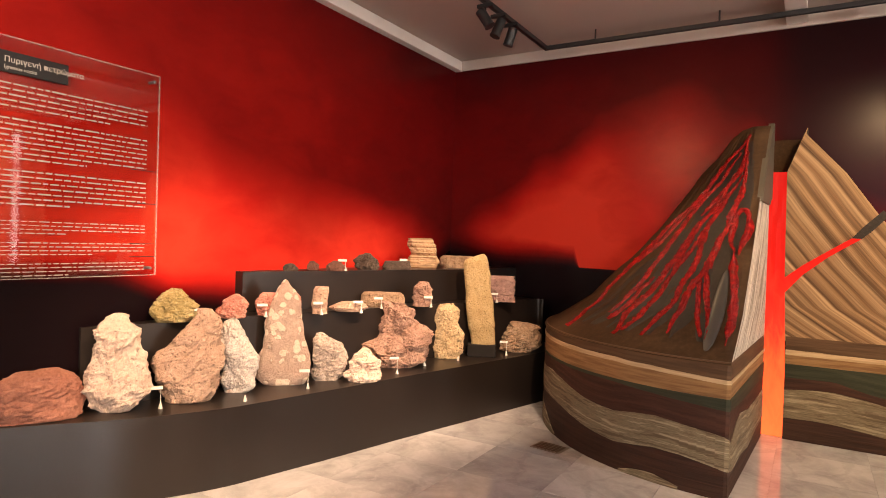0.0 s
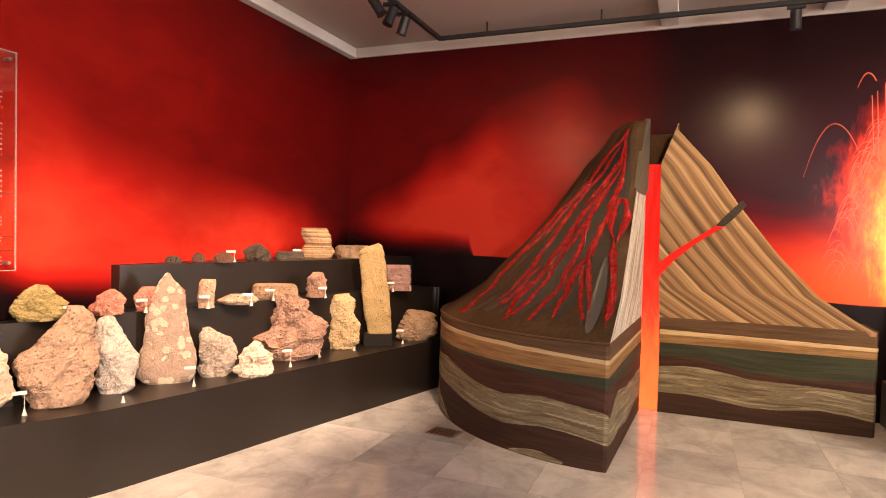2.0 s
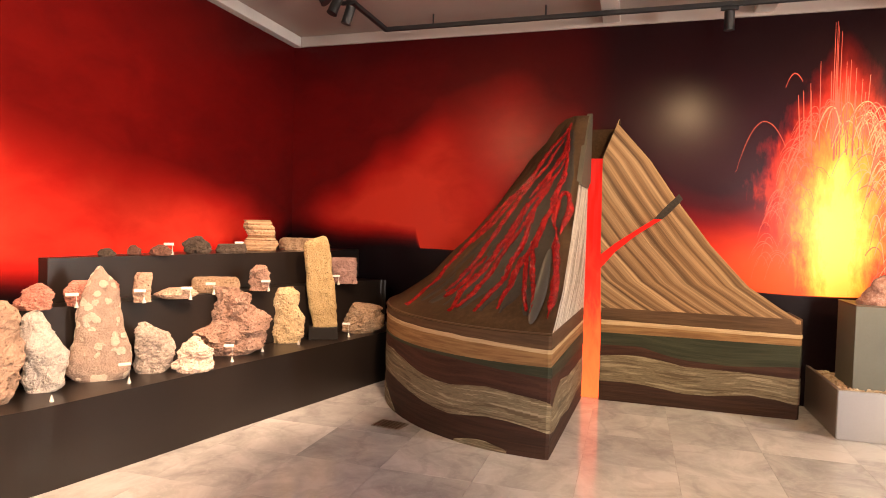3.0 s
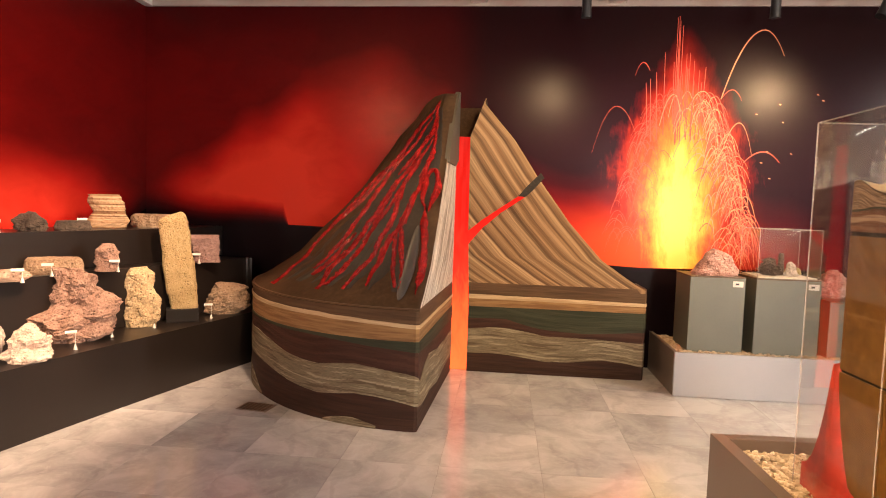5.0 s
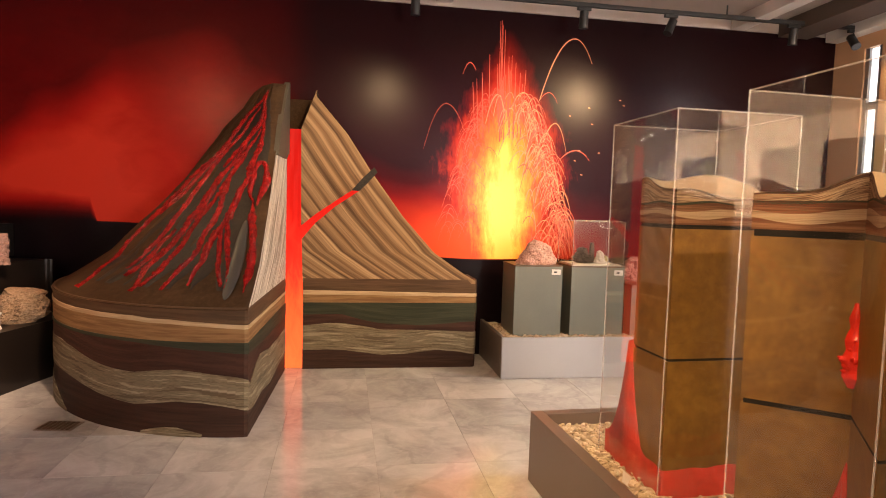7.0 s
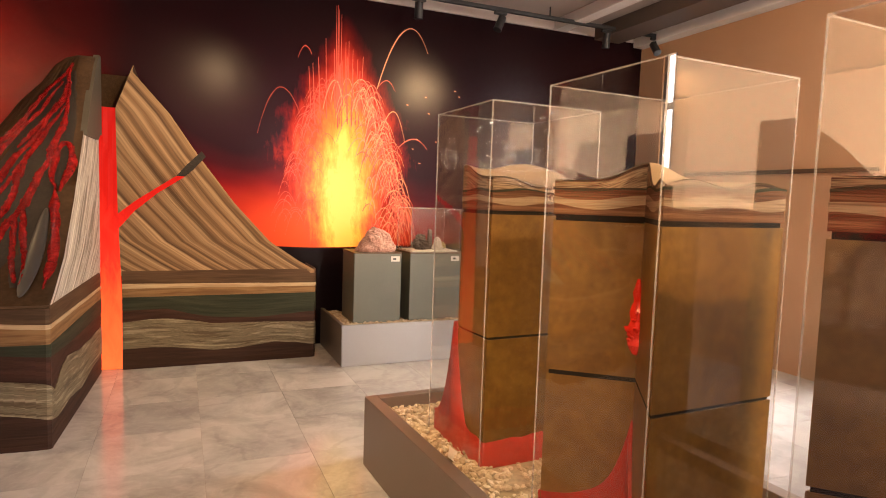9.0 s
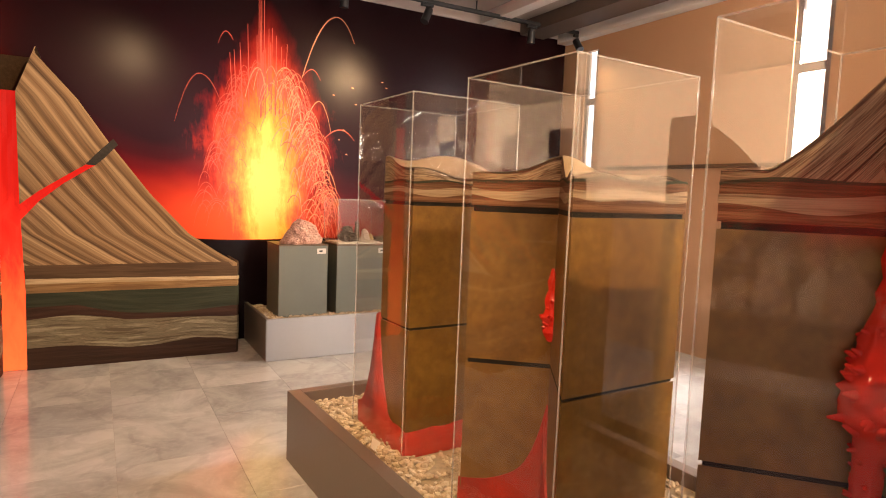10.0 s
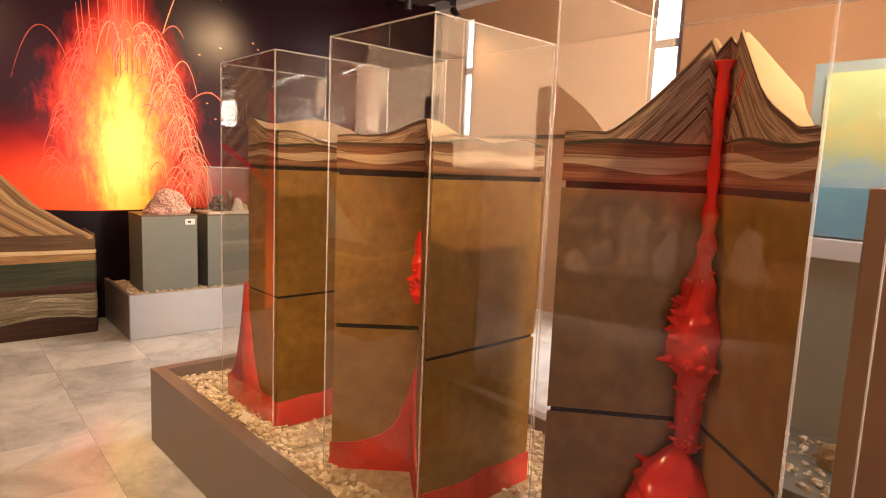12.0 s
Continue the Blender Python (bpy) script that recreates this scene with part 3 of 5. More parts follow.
def ribbon(bm, pts, widths, y):
    prev = None
    for i, (p, w) in enumerate(zip(pts, widths)):
        a = pts[max(i - 1, 0)]
        c = pts[min(i + 1, len(pts) - 1)]
        d = Vector((c[0] - a[0], c[1] - a[1]))
        d = d.normalized() if d.length else Vector((1, 0))
        n = Vector((-d.y, d.x)) * w
        pair = [bm.verts.new((p[0] + n.x, y, p[1] + n.y)), bm.verts.new((p[0] - n.x, y, p[1] - n.y))]
        if prev:
            bm.faces.new((prev[0], prev[1], pair[1], pair[0]))
        prev = pair


def arc(x0, z0, vx, vz, t1, n=18, g=1.0):
    return [(x0 + vx * t, z0 + vz * t - g * t * t / 2) for t in (t1 * i / (n - 1) for i in range(n))]


FX = 1.68
trails, hot = bmesh.new(), bmesh.new()


def bow(x, z, half, drop, up, w, side, mesh):
    """A spark's bow: up over its top at (x, z) and down on the outer side."""
    n = 16
    pts = []
    for i in range(n):
        u = -up + (1 + up) * i / (n - 1)
        pts.append((x + side * half * u, z - drop * u * u * (1.0 if u > 0 else 0.75)))
    ribbon(mesh, pts, [w * (0.35 + 0.65 * math.sin(math.pi * min(1.0, 0.12 + i / n))) for i in range(n)], BACK - rng.uniform(0.002, 0.004))


# bows crowd down the outer flank, fewer and fainter on the other
for k in range(230):
    z = rng.uniform(1.15, 2.72)
    edge_x = FX + float(np.interp(z, (1.1, 1.6, 2.1, 2.5, 2.8), (0.74, 0.66, 0.52, 0.38, 0.22)))
    x = edge_x - abs(rng.gauss(0, 0.16))
    bow(x, z, rng.uniform(0.05, 0.13), rng.uniform(0.12, 0.36), rng.uniform(0.6, 1.2), rng.uniform(0.0022, 0.0048), 1, trails if rng.random() < 0.5 else hot)
for k in range(90):
    z = rng.uniform(1.3, 2.75)
    x = FX - float(np.interp(z, (1.1, 1.6, 2.1, 2.5, 2.8), (0.62, 0.60, 0.50, 0.36, 0.22))) + abs(rng.gauss(0, 0.14))
    bow(x, z, rng.uniform(0.05, 0.12), rng.uniform(0.10, 0.26), rng.uniform(0.6, 1.0), rng.uniform(0.0016, 0.0032), -1, trails)
# straight jets, some with bent heads
for k in range(34):
    x = FX + rng.gauss(-0.02, 0.13)
    z1 = rng.uniform(2.7, 3.08) if k > 4 else rng.uniform(3.2, 3.46)
    if k <= 4:
        x = FX + rng.uniform(-0.09, 0.03)
    z0 = rng.uniform(2.2, 2.5)
    lean = (x - FX) * 0.10
    ribbon(trails, [(x + lean * f, z0 + (z1 - z0) * f) for f in (0, 0.35, 0.7, 1.0)], [0.0045, 0.0035, 0.003, 0.002], BACK - rng.uniform(0.002, 0.004))
# lone long bows
bow(2.38, 3.29, 0.19, 0.24, 1.9, 0.006, 1, hot)
bow(1.05, 2.56, 0.22, 0.46, 0.85, 0.0022, -1, trails)
bow(2.44, 2.15, 0.15, 0.10, 1.2, 0.005, 1, trails)
bow(2.12, 2.73, 0.09, 0.10, 1.0, 0.004, 1, trails)
bow(1.28, 2.98, 0.07, 0.12, 0.9, 0.004, -1, trails)
bow(2.20, 2.42, 0.13, 0.30, 1.1, 0.004, 1, hot)
for k in range(9):
    x, z = FX + rng.uniform(0.6, 1.3), rng.uniform(1.8, 2.75)
    ribbon(hot, [(x, z), (x + 0.02, z - 0.004)], [0.004, 0.003], BACK - 0.0035)
o = part("spark_trails", trails, M["spark"], wall_north)
o["kind"] = "stuff"
o = part("hot_spark_trails", hot, M["sparkhot"], wall_north)
o["kind"] = "stuff"

# ---- rock bench: three curved dark steps ----
T1, T2, T3 = 0.48, 0.96, 1.26
bench = thing("display_bench", "dark brown three-step display bench with a curved front", "display bench")
for nm, z0, z1, line in (("lower_step", 0, T1, ((-3.78, 1.64), (-3.61, 1.87), (-3.43, 2.10), (-3.28, 2.35), (-3.14, 2.64), (-3.04, 3.01), (-2.93, 3.44), (-2.80, 4.0), (-2.54, 5.0), (-2.35, 5.75), (-2.17, 6.35))),
                         ("middle_step", T1, T2, ((-3.76, 2.10), (-3.66, 2.47), (-3.52, 3.1), (-3.31, 3.82), (-3.05, 4.72), (-2.62, 5.96), (-2.50, 6.10))),
                         ("top_step", T2, T3, ((-3.70, 3.22), (-3.47, 4.0), (-3.25, 4.7), (-3.07, 5.27), (-2.98, 5.63), (-2.93, 6.35)))):
    edge = smooth_line([Vector((*p, 0)) for p in line], 6)
    plan = [(LEFT + 0.002, min(edge[0].y, edge[-1].y))] + [(max(p.x, LEFT + 0.004), min(p.y, BACK - 0.006)) for p in edge] + [(LEFT + 0.002, BACK - 0.006)]
    part(nm, prism(plan, z0, z1 - 0.001, 0.004), M["bench"], bench)


# ---- rocks ----
TURNED = Euler((0.9, 0.6, 0.4)).to_matrix()


def rock(name, label, at, w, h, rz, mat, profile, depth=0.6, rough=0.06, seed=0, square=2.4, cat="rock"):
    """A specimen: cross-sections stacked along the profile rows (height, left, right), then broken up by noise."""
    bm = bmesh.new()
    rows, cols = 40, 60
    hs = [p[0] for p in profile]
    ls = [p[1] for p in profile]
    rs = [p[2] for p in profile]
    rings = []
    off = Vector((seed * 3.1, seed * 1.7, seed * 0.9))
    for i in range(rows + 1):
        f = i / rows
        l, r = np.interp(f, hs, ls), np.interp(f, hs, rs)
        c, half = (l + r) / 2, max((r - l) / 2, 0.01)
        cap = min(1.0, 0.35 + 3.2 * min(f + 0.08, 1 - f) ** 0.7)
        ring = []
        for j in range(cols):
            a = 2 * math.pi * j / cols
            ca, sa = math.cos(a), math.sin(a)
            k = (abs(ca) ** square + abs(sa) ** square) ** (-1 / square)
            p = Vector(((c + half * k * ca) * w, k * sa * half ** 0.6 * 0.55 * w * depth * cap * 1.25, f * h))
            n = Vector((ca, sa, 0))
            q = TURNED @ (p / max(w, h) * 3.0) + off
            d = noise.fractal(q * 1.1, 0.9, 2.1, 7) * 1.1 + noise.voronoi(q * 1.5)[0][0] * 1.1 - 0.45 + noise.ridged_multi_fractal(q * 3.0, 0.9, 2.2, 4, 1.0, 2.0) * 0.12 + noise.noise(q * 9) * 0.35 - 0.25
            p += n * d * rough * 1.55 * min(w, h) * (0.35 if i == 0 else 1.0)
            p.z += noise.noise(q * 2.2 + Vector((9, 3, 1))) * rough * h * 0.5 * (0 if i == 0 else 1)
            ring.append(bm.verts.new(p))
        rings.append(ring)
    for a, b in zip(rings, rings[1:]):
        for j in range(cols):
            bm.faces.new((a[j], a[(j + 1) % cols], b[(j + 1) % cols], b[j]))
    bm.faces.new(rings[0][::-1])
    tip = bm.verts.new(sum((v.co for v in rings[-1]), Vector()) / cols + Vector((0, 0, 0.01 * h)))
    for j in range(cols):
        bm.faces.new((rings[-1][j], rings[-1][(j + 1) % cols], tip))
    low = min(v.co.z for v in bm.verts)
    for v in bm.verts:
        v.co.z -= low
    ob = new(name, mesh_of(bm, name, mat, False))
    ob.matrix_world = pose(*at, 0, 0, rz)
    return tagged(ob, label, cat, "rock specimens")


RM = {
    "red": rock_mat("red sandstone", (0.26, 0.10, 0.068), (0.42, 0.18, 0.122), (0.52, 0.26, 0.18), 7, 0.3),
    "cream": rock_mat("cream tuff", (0.44, 0.31, 0.235), (0.70, 0.54, 0.435), (0.82, 0.68, 0.57), 8, 0.5),
    "pinkbrown": rock_mat("pinkish brown lava stone", (0.28, 0.17, 0.115), (0.50, 0.33, 0.235), (0.62, 0.45, 0.34), 9, 0.8),
    "white": rock_mat("white and grey breccia", (0.36, 0.31, 0.28), (0.64, 0.56, 0.49), (0.78, 0.72, 0.65), 10, 0.4),
    "clast": rock_mat("conglomerate with pale clasts", (0.32, 0.21, 0.16), (0.48, 0.34, 0.26), (0.56, 0.42, 0.33), 13, 0.2, clasts=(0.70, 0.58, 0.46)),
    "greywhite": rock_mat("grey and white veined stone", (0.14, 0.11, 0.10), (0.40, 0.32, 0.26), (0.60, 0.51, 0.43), 6, 0.3),
    "purple": rock_mat("purple brown scoria", (0.19, 0.10, 0.068), (0.42, 0.25, 0.18), (0.56, 0.37, 0.275), 9, 0.9),
    "yellow": rock_mat("yellow vesicular stone", (0.32, 0.20, 0.09), (0.68, 0.49, 0.27), (0.80, 0.63, 0.40), 9, 1.0),
    "tan": rock_mat("tan porous slab", (0.34, 0.22, 0.09), (0.50, 0.35, 0.16), (0.60, 0.44, 0.23), 10, 0.7),
    "brown": rock_mat("brown layered stone", (0.20, 0.125, 0.07), (0.40, 0.26, 0.155), (0.55, 0.39, 0.26), 9, 0.5),
    "sulphur": rock_mat("yellow sulphur crust", (0.22, 0.16, 0.05), (0.42, 0.32, 0.13), (0.60, 0.50, 0.28), 10, 0.4),
    "pink": rock_mat("pink and white stone", (0.38, 0.11, 0.08), (0.58, 0.25, 0.18), (0.74, 0.48, 0.38), 10, 0.4),
    "darkgrey": rock_mat("dark grey lava", (0.035, 0.028, 0.022), (0.10, 0.07, 0.05), (0.20, 0.14, 0.10), 14, 0.8),
    "rust": rock_mat("rust red lava", (0.06, 0.03, 0.022), (0.17, 0.075, 0.05), (0.26, 0.13, 0.09), 14, 0.8),
    "rosewhite": rock_mat("rose and white crystalline stone", (0.22, 0.085, 0.07), (0.56, 0.31, 0.25), (0.82, 0.64, 0.56), 12, 0.35),
    "mauve": rock_mat("pinkish grey stone", (0.28, 0.16, 0.13), (0.40, 0.24, 0.20), (0.48, 0.31, 0.26), 6, 0.2),
}
LAYER = strata_mat("thin bedded tan stone", ((0.32, (0.22, 0.12, 0.06)), (0.5, (0.42, 0.27, 0.15)), (0.66, (0.55, 0.38, 0.23))), 5, 0.2, 0.85)
PEAK = ((0, -0.42, 0.40), (0.15, -0.5, 0.5), (0.4, -0.33, 0.42), (0.7, -0.28, 0.28), (0.92, -0.2, 0.12), (1, -0.08, 0.04))
LUMP = ((0, -0.36, 0.38), (0.2, -0.48, 0.5), (0.55, -0.46, 0.44), (0.85, -0.28, 0.26), (1, -0.12, 0.1))
SLAB = ((0, -0.46, 0.46), (0.3, -0.5, 0.5), (0.8, -0.46, 0.47), (1, -0.4, 0.42))
rock("rock", "flat reddish sandstone boulder on the bench", (-3.80, 1.86, T1 - 0.003), 0.50, 0.27, 64.9, RM["red"], ((0, -0.4, 0.42), (0.35, -0.5, 0.5), (0.8, -0.46, 0.42), (1, -0.3, 0.3)), 0.6, 0.09, 1)
rock("rock", "tall cream pointed tuff boulder", (-3.597, 2.229, T1 - 0.003), 0.40, 0.57, 58.5, RM["cream"], ((0, -0.22, 0.10), (0.06, -0.4, 0.2), (0.22, -0.5, 0.46), (0.36, -0.42, 0.5), (0.62, -0.34, 0.36), (0.85, -0.24, 0.28), (1, -0.08, 0.16)), 0.6, 0.07, 2)
rock("rock", "pinkish brown pitted boulder with a shoulder", (-3.48, 2.60, T1 - 0.003), 0.405, 0.575, 53.3, RM["pinkbrown"], ((0, -0.28, 0.38), (0.1, -0.38, 0.48), (0.36, -0.48, 0.5), (0.44, -0.48, 0.5), (0.62, -0.18, 0.5), (0.82, 0.02, 0.48), (1, 0.12, 0.38)), 0.6, 0.06, 3)
rock("rock", "small white and grey breccia boulder", (-3.419, 2.952, T1 - 0.003), 0.27, 0.49, 49.1, RM["white"], ((0, -0.3, 0.3), (0.1, -0.36, 0.44), (0.35, -0.42, 0.5), (0.55, -0.5, 0.46), (0.75, -0.44, 0.2), (1, -0.34, 0.0)), 0.65, 0.07, 4)
rock("rock", "grey conglomerate slab with large pale clasts", (-3.336, 3.292, T1 - 0.003), 0.37, 0.74, 45.1, RM["clast"], ((0, -0.36, 0.40), (0.08, -0.48, 0.5), (0.3, -0.46, 0.48), (0.55, -0.36, 0.38), (0.78, -0.24, 0.28), (0.9, -0.14, 0.16), (1, -0.04, 0.03)), 0.45, 0.03, 5)
rock("rock", "angular grey and white veined boulder", (-3.168, 3.589, T1 - 0.003), 0.27, 0.35, 41, RM["greywhite"], ((0, -0.4, 0.2), (0.12, -0.48, 0.36), (0.5, -0.46, 0.5), (0.72, -0.42, 0.4), (1, -0.38, -0.2)), 0.6, 0.06, 6, 3.2)
rock("rock", "small rounded cream boulder", (-2.952, 3.721, T1 - 0.003), 0.28, 0.24, 37.9, RM["cream"], ((0, -0.42, 0.36), (0.2, -0.5, 0.5), (0.6, -0.4, 0.42), (1, -0.1, 0.1)), 0.65, 0.09, 7)
rock("rock", "large purplish brown scoria boulder", (-3.093, 4.279, T1 - 0.003), 0.55, 0.53, 35.3, RM["purple"], ((0, -0.3, 0.30), (0.1, -0.44, 0.42), (0.35, -0.5, 0.5), (0.5, -0.22, 0.5), (0.75, -0.24, 0.34), (1, -0.18, 0.16)), 0.55, 0.08, 8)
rock("rock", "yellow upright stone full of holes", (-2.92, 4.90, T1 - 0.003), 0.27, 0.49, 30.1, RM["yellow"], ((0, -0.4, 0.42), (0.12, -0.5, 0.5), (0.45, -0.44, 0.46), (0.7, -0.44, 0.34), (0.9, -0.4, 0.28), (1, -0.24, 0.1)), 0.6, 0.07, 9)
stand = part("rock_stand", box(-0.13, -0.09, 0, 0.13, 0.09, 0.11, 0.006), M["gap"])
stand.matrix_world = pose(-2.74, 5.20, T1 - 0.001, 0, 0, 27.6)
tagged(stand, "black block stand under the tan slab", "stand")
rock("rock", "tall leaning tan porous stone slab on a black stand", (-2.77, 5.18, T1 + 0.106), 0.31, 0.83, 27.6, RM["tan"], ((0, -0.20, 0.5), (0.3, -0.32, 0.48), (0.75, -0.46, 0.32), (0.92, -0.5, 0.24), (1, -0.02, 0.12)), 0.45, 0.035, 10, 3.5)
rock("rock", "flat brown layered boulder", (-2.535, 5.634, T1 - 0.003), 0.42, 0.29, 23.4, RM["brown"], ((0, -0.3, 0.2), (0.15, -0.48, 0.36), (0.5, -0.42, 0.5), (0.85, -0.24, 0.44), (1, -0.1, 0.2)), 0.6, 0.09, 11)
rock("rock", "yellow sulphur crusted boulder", (-3.627, 2.614, T2 - 0.003), 0.26, 0.21, 54.3, RM["sulphur"], LUMP, 0.7, 0.11, 12)
rock("rock", "pink and white crystalline stone", (-3.535, 2.993, T2 - 0.003), 0.20, 0.165, 49.7, RM["pink"], ((0, -0.4, 0.4), (0.25, -0.5, 0.46), (0.6, -0.36, 0.5), (1, 0.0, 0.2)), 0.7, 0.09, 13)
rock("rock", "broad pale pink stone", (-3.428, 3.319, T2 - 0.003), 0.31, 0.16, 45.7, RM["pink"], SLAB, 0.5, 0.1, 14)
rock("rock", "small upright grey brown stone", (-3.279, 3.588, T2 - 0.003), 0.138, 0.205, 42, RM["pinkbrown"], ((0, -0.42, 0.36), (0.4, -0.46, 0.38), (0.75, -0.4, 0.48), (1, -0.26, 0.4)), 0.6, 0.06, 15, 3.0)
rock("rock", "thin flat brown stone", (-3.228, 3.857, T2 - 0.003), 0.30, 0.08, 39.5, RM["pinkbrown"], ((0, -0.3, 0.3), (0.4, -0.5, 0.5), (1, -0.2, 0.3)), 0.6, 0.1, 16)
rock("rock", "flat bedded brown slab", (-3.243, 4.316, T2 - 0.003), 0.37, 0.125, 36.4, RM["brown"], SLAB, 0.5, 0.05, 17, 4.0)
rock("rock", "banded stone with a pale hollow", (-3.026, 4.591, T2 - 0.003), 0.165, 0.215, 32.7, RM["purple"], ((0, -0.3, 0.4), (0.3, -0.46, 0.5), (0.7, -0.4, 0.5), (1, -0.05, 0.3)), 0.6, 0.08, 18)
rock("rock", "pinkish grey squared stone", (-2.71, 5.539, T2 - 0.003), 0.26, 0.25, 25.3, RM["mauve"], ((0, -0.34, 0.5), (0.4, -0.4, 0.46), (0.8, -0.5, 0.46), (1, -0.46, 0.4)), 0.35, 0.05, 19, 4.0)
for i, (x, y, w, h, rz, m, pr, lab) in enumerate((
        (-3.622, 3.616, 0.122, 0.058, 44.8, "darkgrey", LUMP, "small dark grey lava fragment"), (-3.591, 3.839, 0.095, 0.078, 42.8, "rust", LUMP, "small rust red lava fragment"),
        (-3.459, 3.961, 0.159, 0.083, 40.7, "rust", LUMP, "rust red scoria fragment"), (-3.46, 4.366, 0.214, 0.148, 37.9, "darkgrey", LUMP, "dark grey lava bomb"),
        (-3.336, 4.642, 0.251, 0.08, 35.2, "darkgrey", SLAB, "flat dark lava plate"), (-3.40, 5.16, 0.344, 0.29, 32.8, "layer", ((0, -0.5, 0.42), (0.2, -0.46, 0.5), (0.5, -0.36, 0.42), (0.8, -0.4, 0.34), (1, -0.36, 0.3)), "thin bedded tan stone block"),
        (-3.247, 5.584, 0.353, 0.125, 29.5, "brown", SLAB, "flat bedded tan stone slab"))):
    ob = rock("rock", lab, (x, y, T3 - 0.003), w, h, rz, RM.get(m, RM["brown"]), pr, 0.6, 0.09 if m != "layer" else 0.05, 30 + i, 2.6)
    if m == "layer":
        me = ob.data
        uv = me.uv_layers.new(name="UVMap")
        for loop in me.loops:
            co = me.vertices[loop.vertex_index].co
            uv.data[loop.index].uv = (co.x, co.z * 8)
        me.materials[0] = LAYER


def specimen_label(x, y, z, rz, card=True, stalk=0.05):
    t = thing("specimen_label", "white label card on a small white cone" if card else "small white numbered cone marker", "label", "specimen labels", at=pose(x, y, z - 0.001, 0, 0, rz))
    part("cone", rod((0, 0, 0), (0, 0, 0.038), 0.013, 0.003, 16), M["white"], t, smooth=False)
    if card:
        part("stalk", rod((0, 0, 0.036), (0, 0, 0.044 + stalk), 0.002, 0.002, 6), M["white"], t)
        b = box(-0.036, -0.004, 0, 0.036, 0.004, 0.019)
        bmesh.ops.rotate(b, verts=b.verts, matrix=Matrix.Rotation(radians(-25), 3, "X"))
        bmesh.ops.translate(b, verts=b.verts, vec=(-0.025, 0, 0.044 + stalk))
        part("card", b, M["white"], t)
    return t


for x, y, z, rz, c in ((-3.44, 2.40, T1, 58, 1), (-3.10, 3.29, T1, 45, 1), (-3.18, 2.81, T1, 49, 0), (-2.89, 4.06, T1, 36, 1), (-2.90, 4.47, T1, 33, 0), (-2.79, 4.85, T1, 30, 0), (-2.56, 5.36, T1, 25, 1),
                       (-3.22, 3.54, T2, 42, 1), (-3.08, 3.83, T2, 39, 1), (-2.92, 4.58, T2, 33, 1), (-2.69, 5.39, T2, 25, 1), (-3.45, 4.07, T3, 41, 1), (-3.36, 4.83, T3, 35, 1), (-3.46, 2.71, T2, 54, 1), (-3.40, 3.17, T2, 46, 1), (-3.15, 4.18, T2, 36, 1)):
    specimen_label(x, y, z, rz, c, 0.07 if z == T1 else 0.03)

# ---- text panel on the red wall ----
PX = LEFT + 0.05
panel = thing("text_panel", "clear acrylic wall panel with a black title plate and white text", "information panel")
part("sheet", box(PX - 0.008, 1.05, 1.255, PX, 2.54, 2.515, 0.001), M["acrylic"], panel)
for y0, z0, y1, z1 in ((1.05, 2.510, 2.54, 2.516), (1.05, 1.254, 2.54, 1.258), (2.538, 1.258, 2.542, 2.510)):
    part("sheet_edge", box(PX - 0.009, y0, z0, PX + 0.001, y1, z1), M["edge"], panel)
part("title_plate", box(PX + 0.001, 1.20, 2.325, PX + 0.014, 1.975, 2.435, 0.002), M["black"], panel)


def lettering(body, y, z, size, parent, x, bold=0.0):
    cu = bpy.data.curves.new("lettering", "FONT")
    cu.body, cu.size, cu.extrude, cu.offset = body, size, 0.0006, bold
    ob = bpy.data.objects.new("tmp", cu)
    dg = bpy.context.evaluated_depsgraph_get()
    me = bpy.data.meshes.new_from_object(ob.evaluated_get(dg))
    bpy.data.objects.remove(ob)
    me.materials.append(M["white"])
    ob = new("lettering", me)
    ob.parent = parent
    ob.matrix_basis = Matrix(((0, 0, 1, x), (1, 0, 0, y), (0, 1, 0, z), (0, 0, 0, 1)))
    return ob


lettering("Πυριγενή πετρώματα", 1.655, 2.378, 0.040, panel, PX + 0.0155, 0.0004)
lettering("Igneous rocks", 1.655, 2.343, 0.028, panel, PX + 0.0155)
for y, z in ((2.50, 2.47), (2.50, 1.30), (1.60, 2.48)):
    part("standoff", rod((LEFT, y, z), (PX + 0.008, y, z), 0.009, 0.009, 16), M["aluminium"], panel)
for z in (1.905, 1.70, 1.45, 1.37):
    part("rule", box(PX + 0.0006, 2.36, z, PX + 0.0014, 2.53, z + 0.004), M["black"], panel)
zz = 2.27
for rows_in, gap, hgt, step in ((5, 0.035, 0.013, 0.029), (8, 0.035, 0.013, 0.029), (7, 0.06, 0.013, 0.029), (4, 0.03, 0.009, 0.021), (4, 0.03, 0.009, 0.021), (4, 0.02, 0.009, 0.021)):
    text_rows = bmesh.new()
    for r in range(rows_in):
        y, end = 1.20, 2.46 if r < rows_in - 1 else rng.uniform(1.9, 2.3)
        while y < end:
            wd = min(rng.uniform(0.02, 0.085) * (0.7 if hgt < 0.01 else 1), end - y)
            tall = rng.uniform(0.75, 1.0)
            box(PX + 0.0006, y, zz, PX + 0.0012, y + wd, zz + hgt * 0.66 * tall, 0, text_rows)
            y += wd + 0.011
        zz -= step
    zz -= gap
    part("paragraph", text_rows, M["textgrey"], panel)["kind"] = "stuff"

# ---- volcano model ----
VC, VR, XC, YF = Vector((-0.56, 5.92)), 1.71, -0.54, 5.86


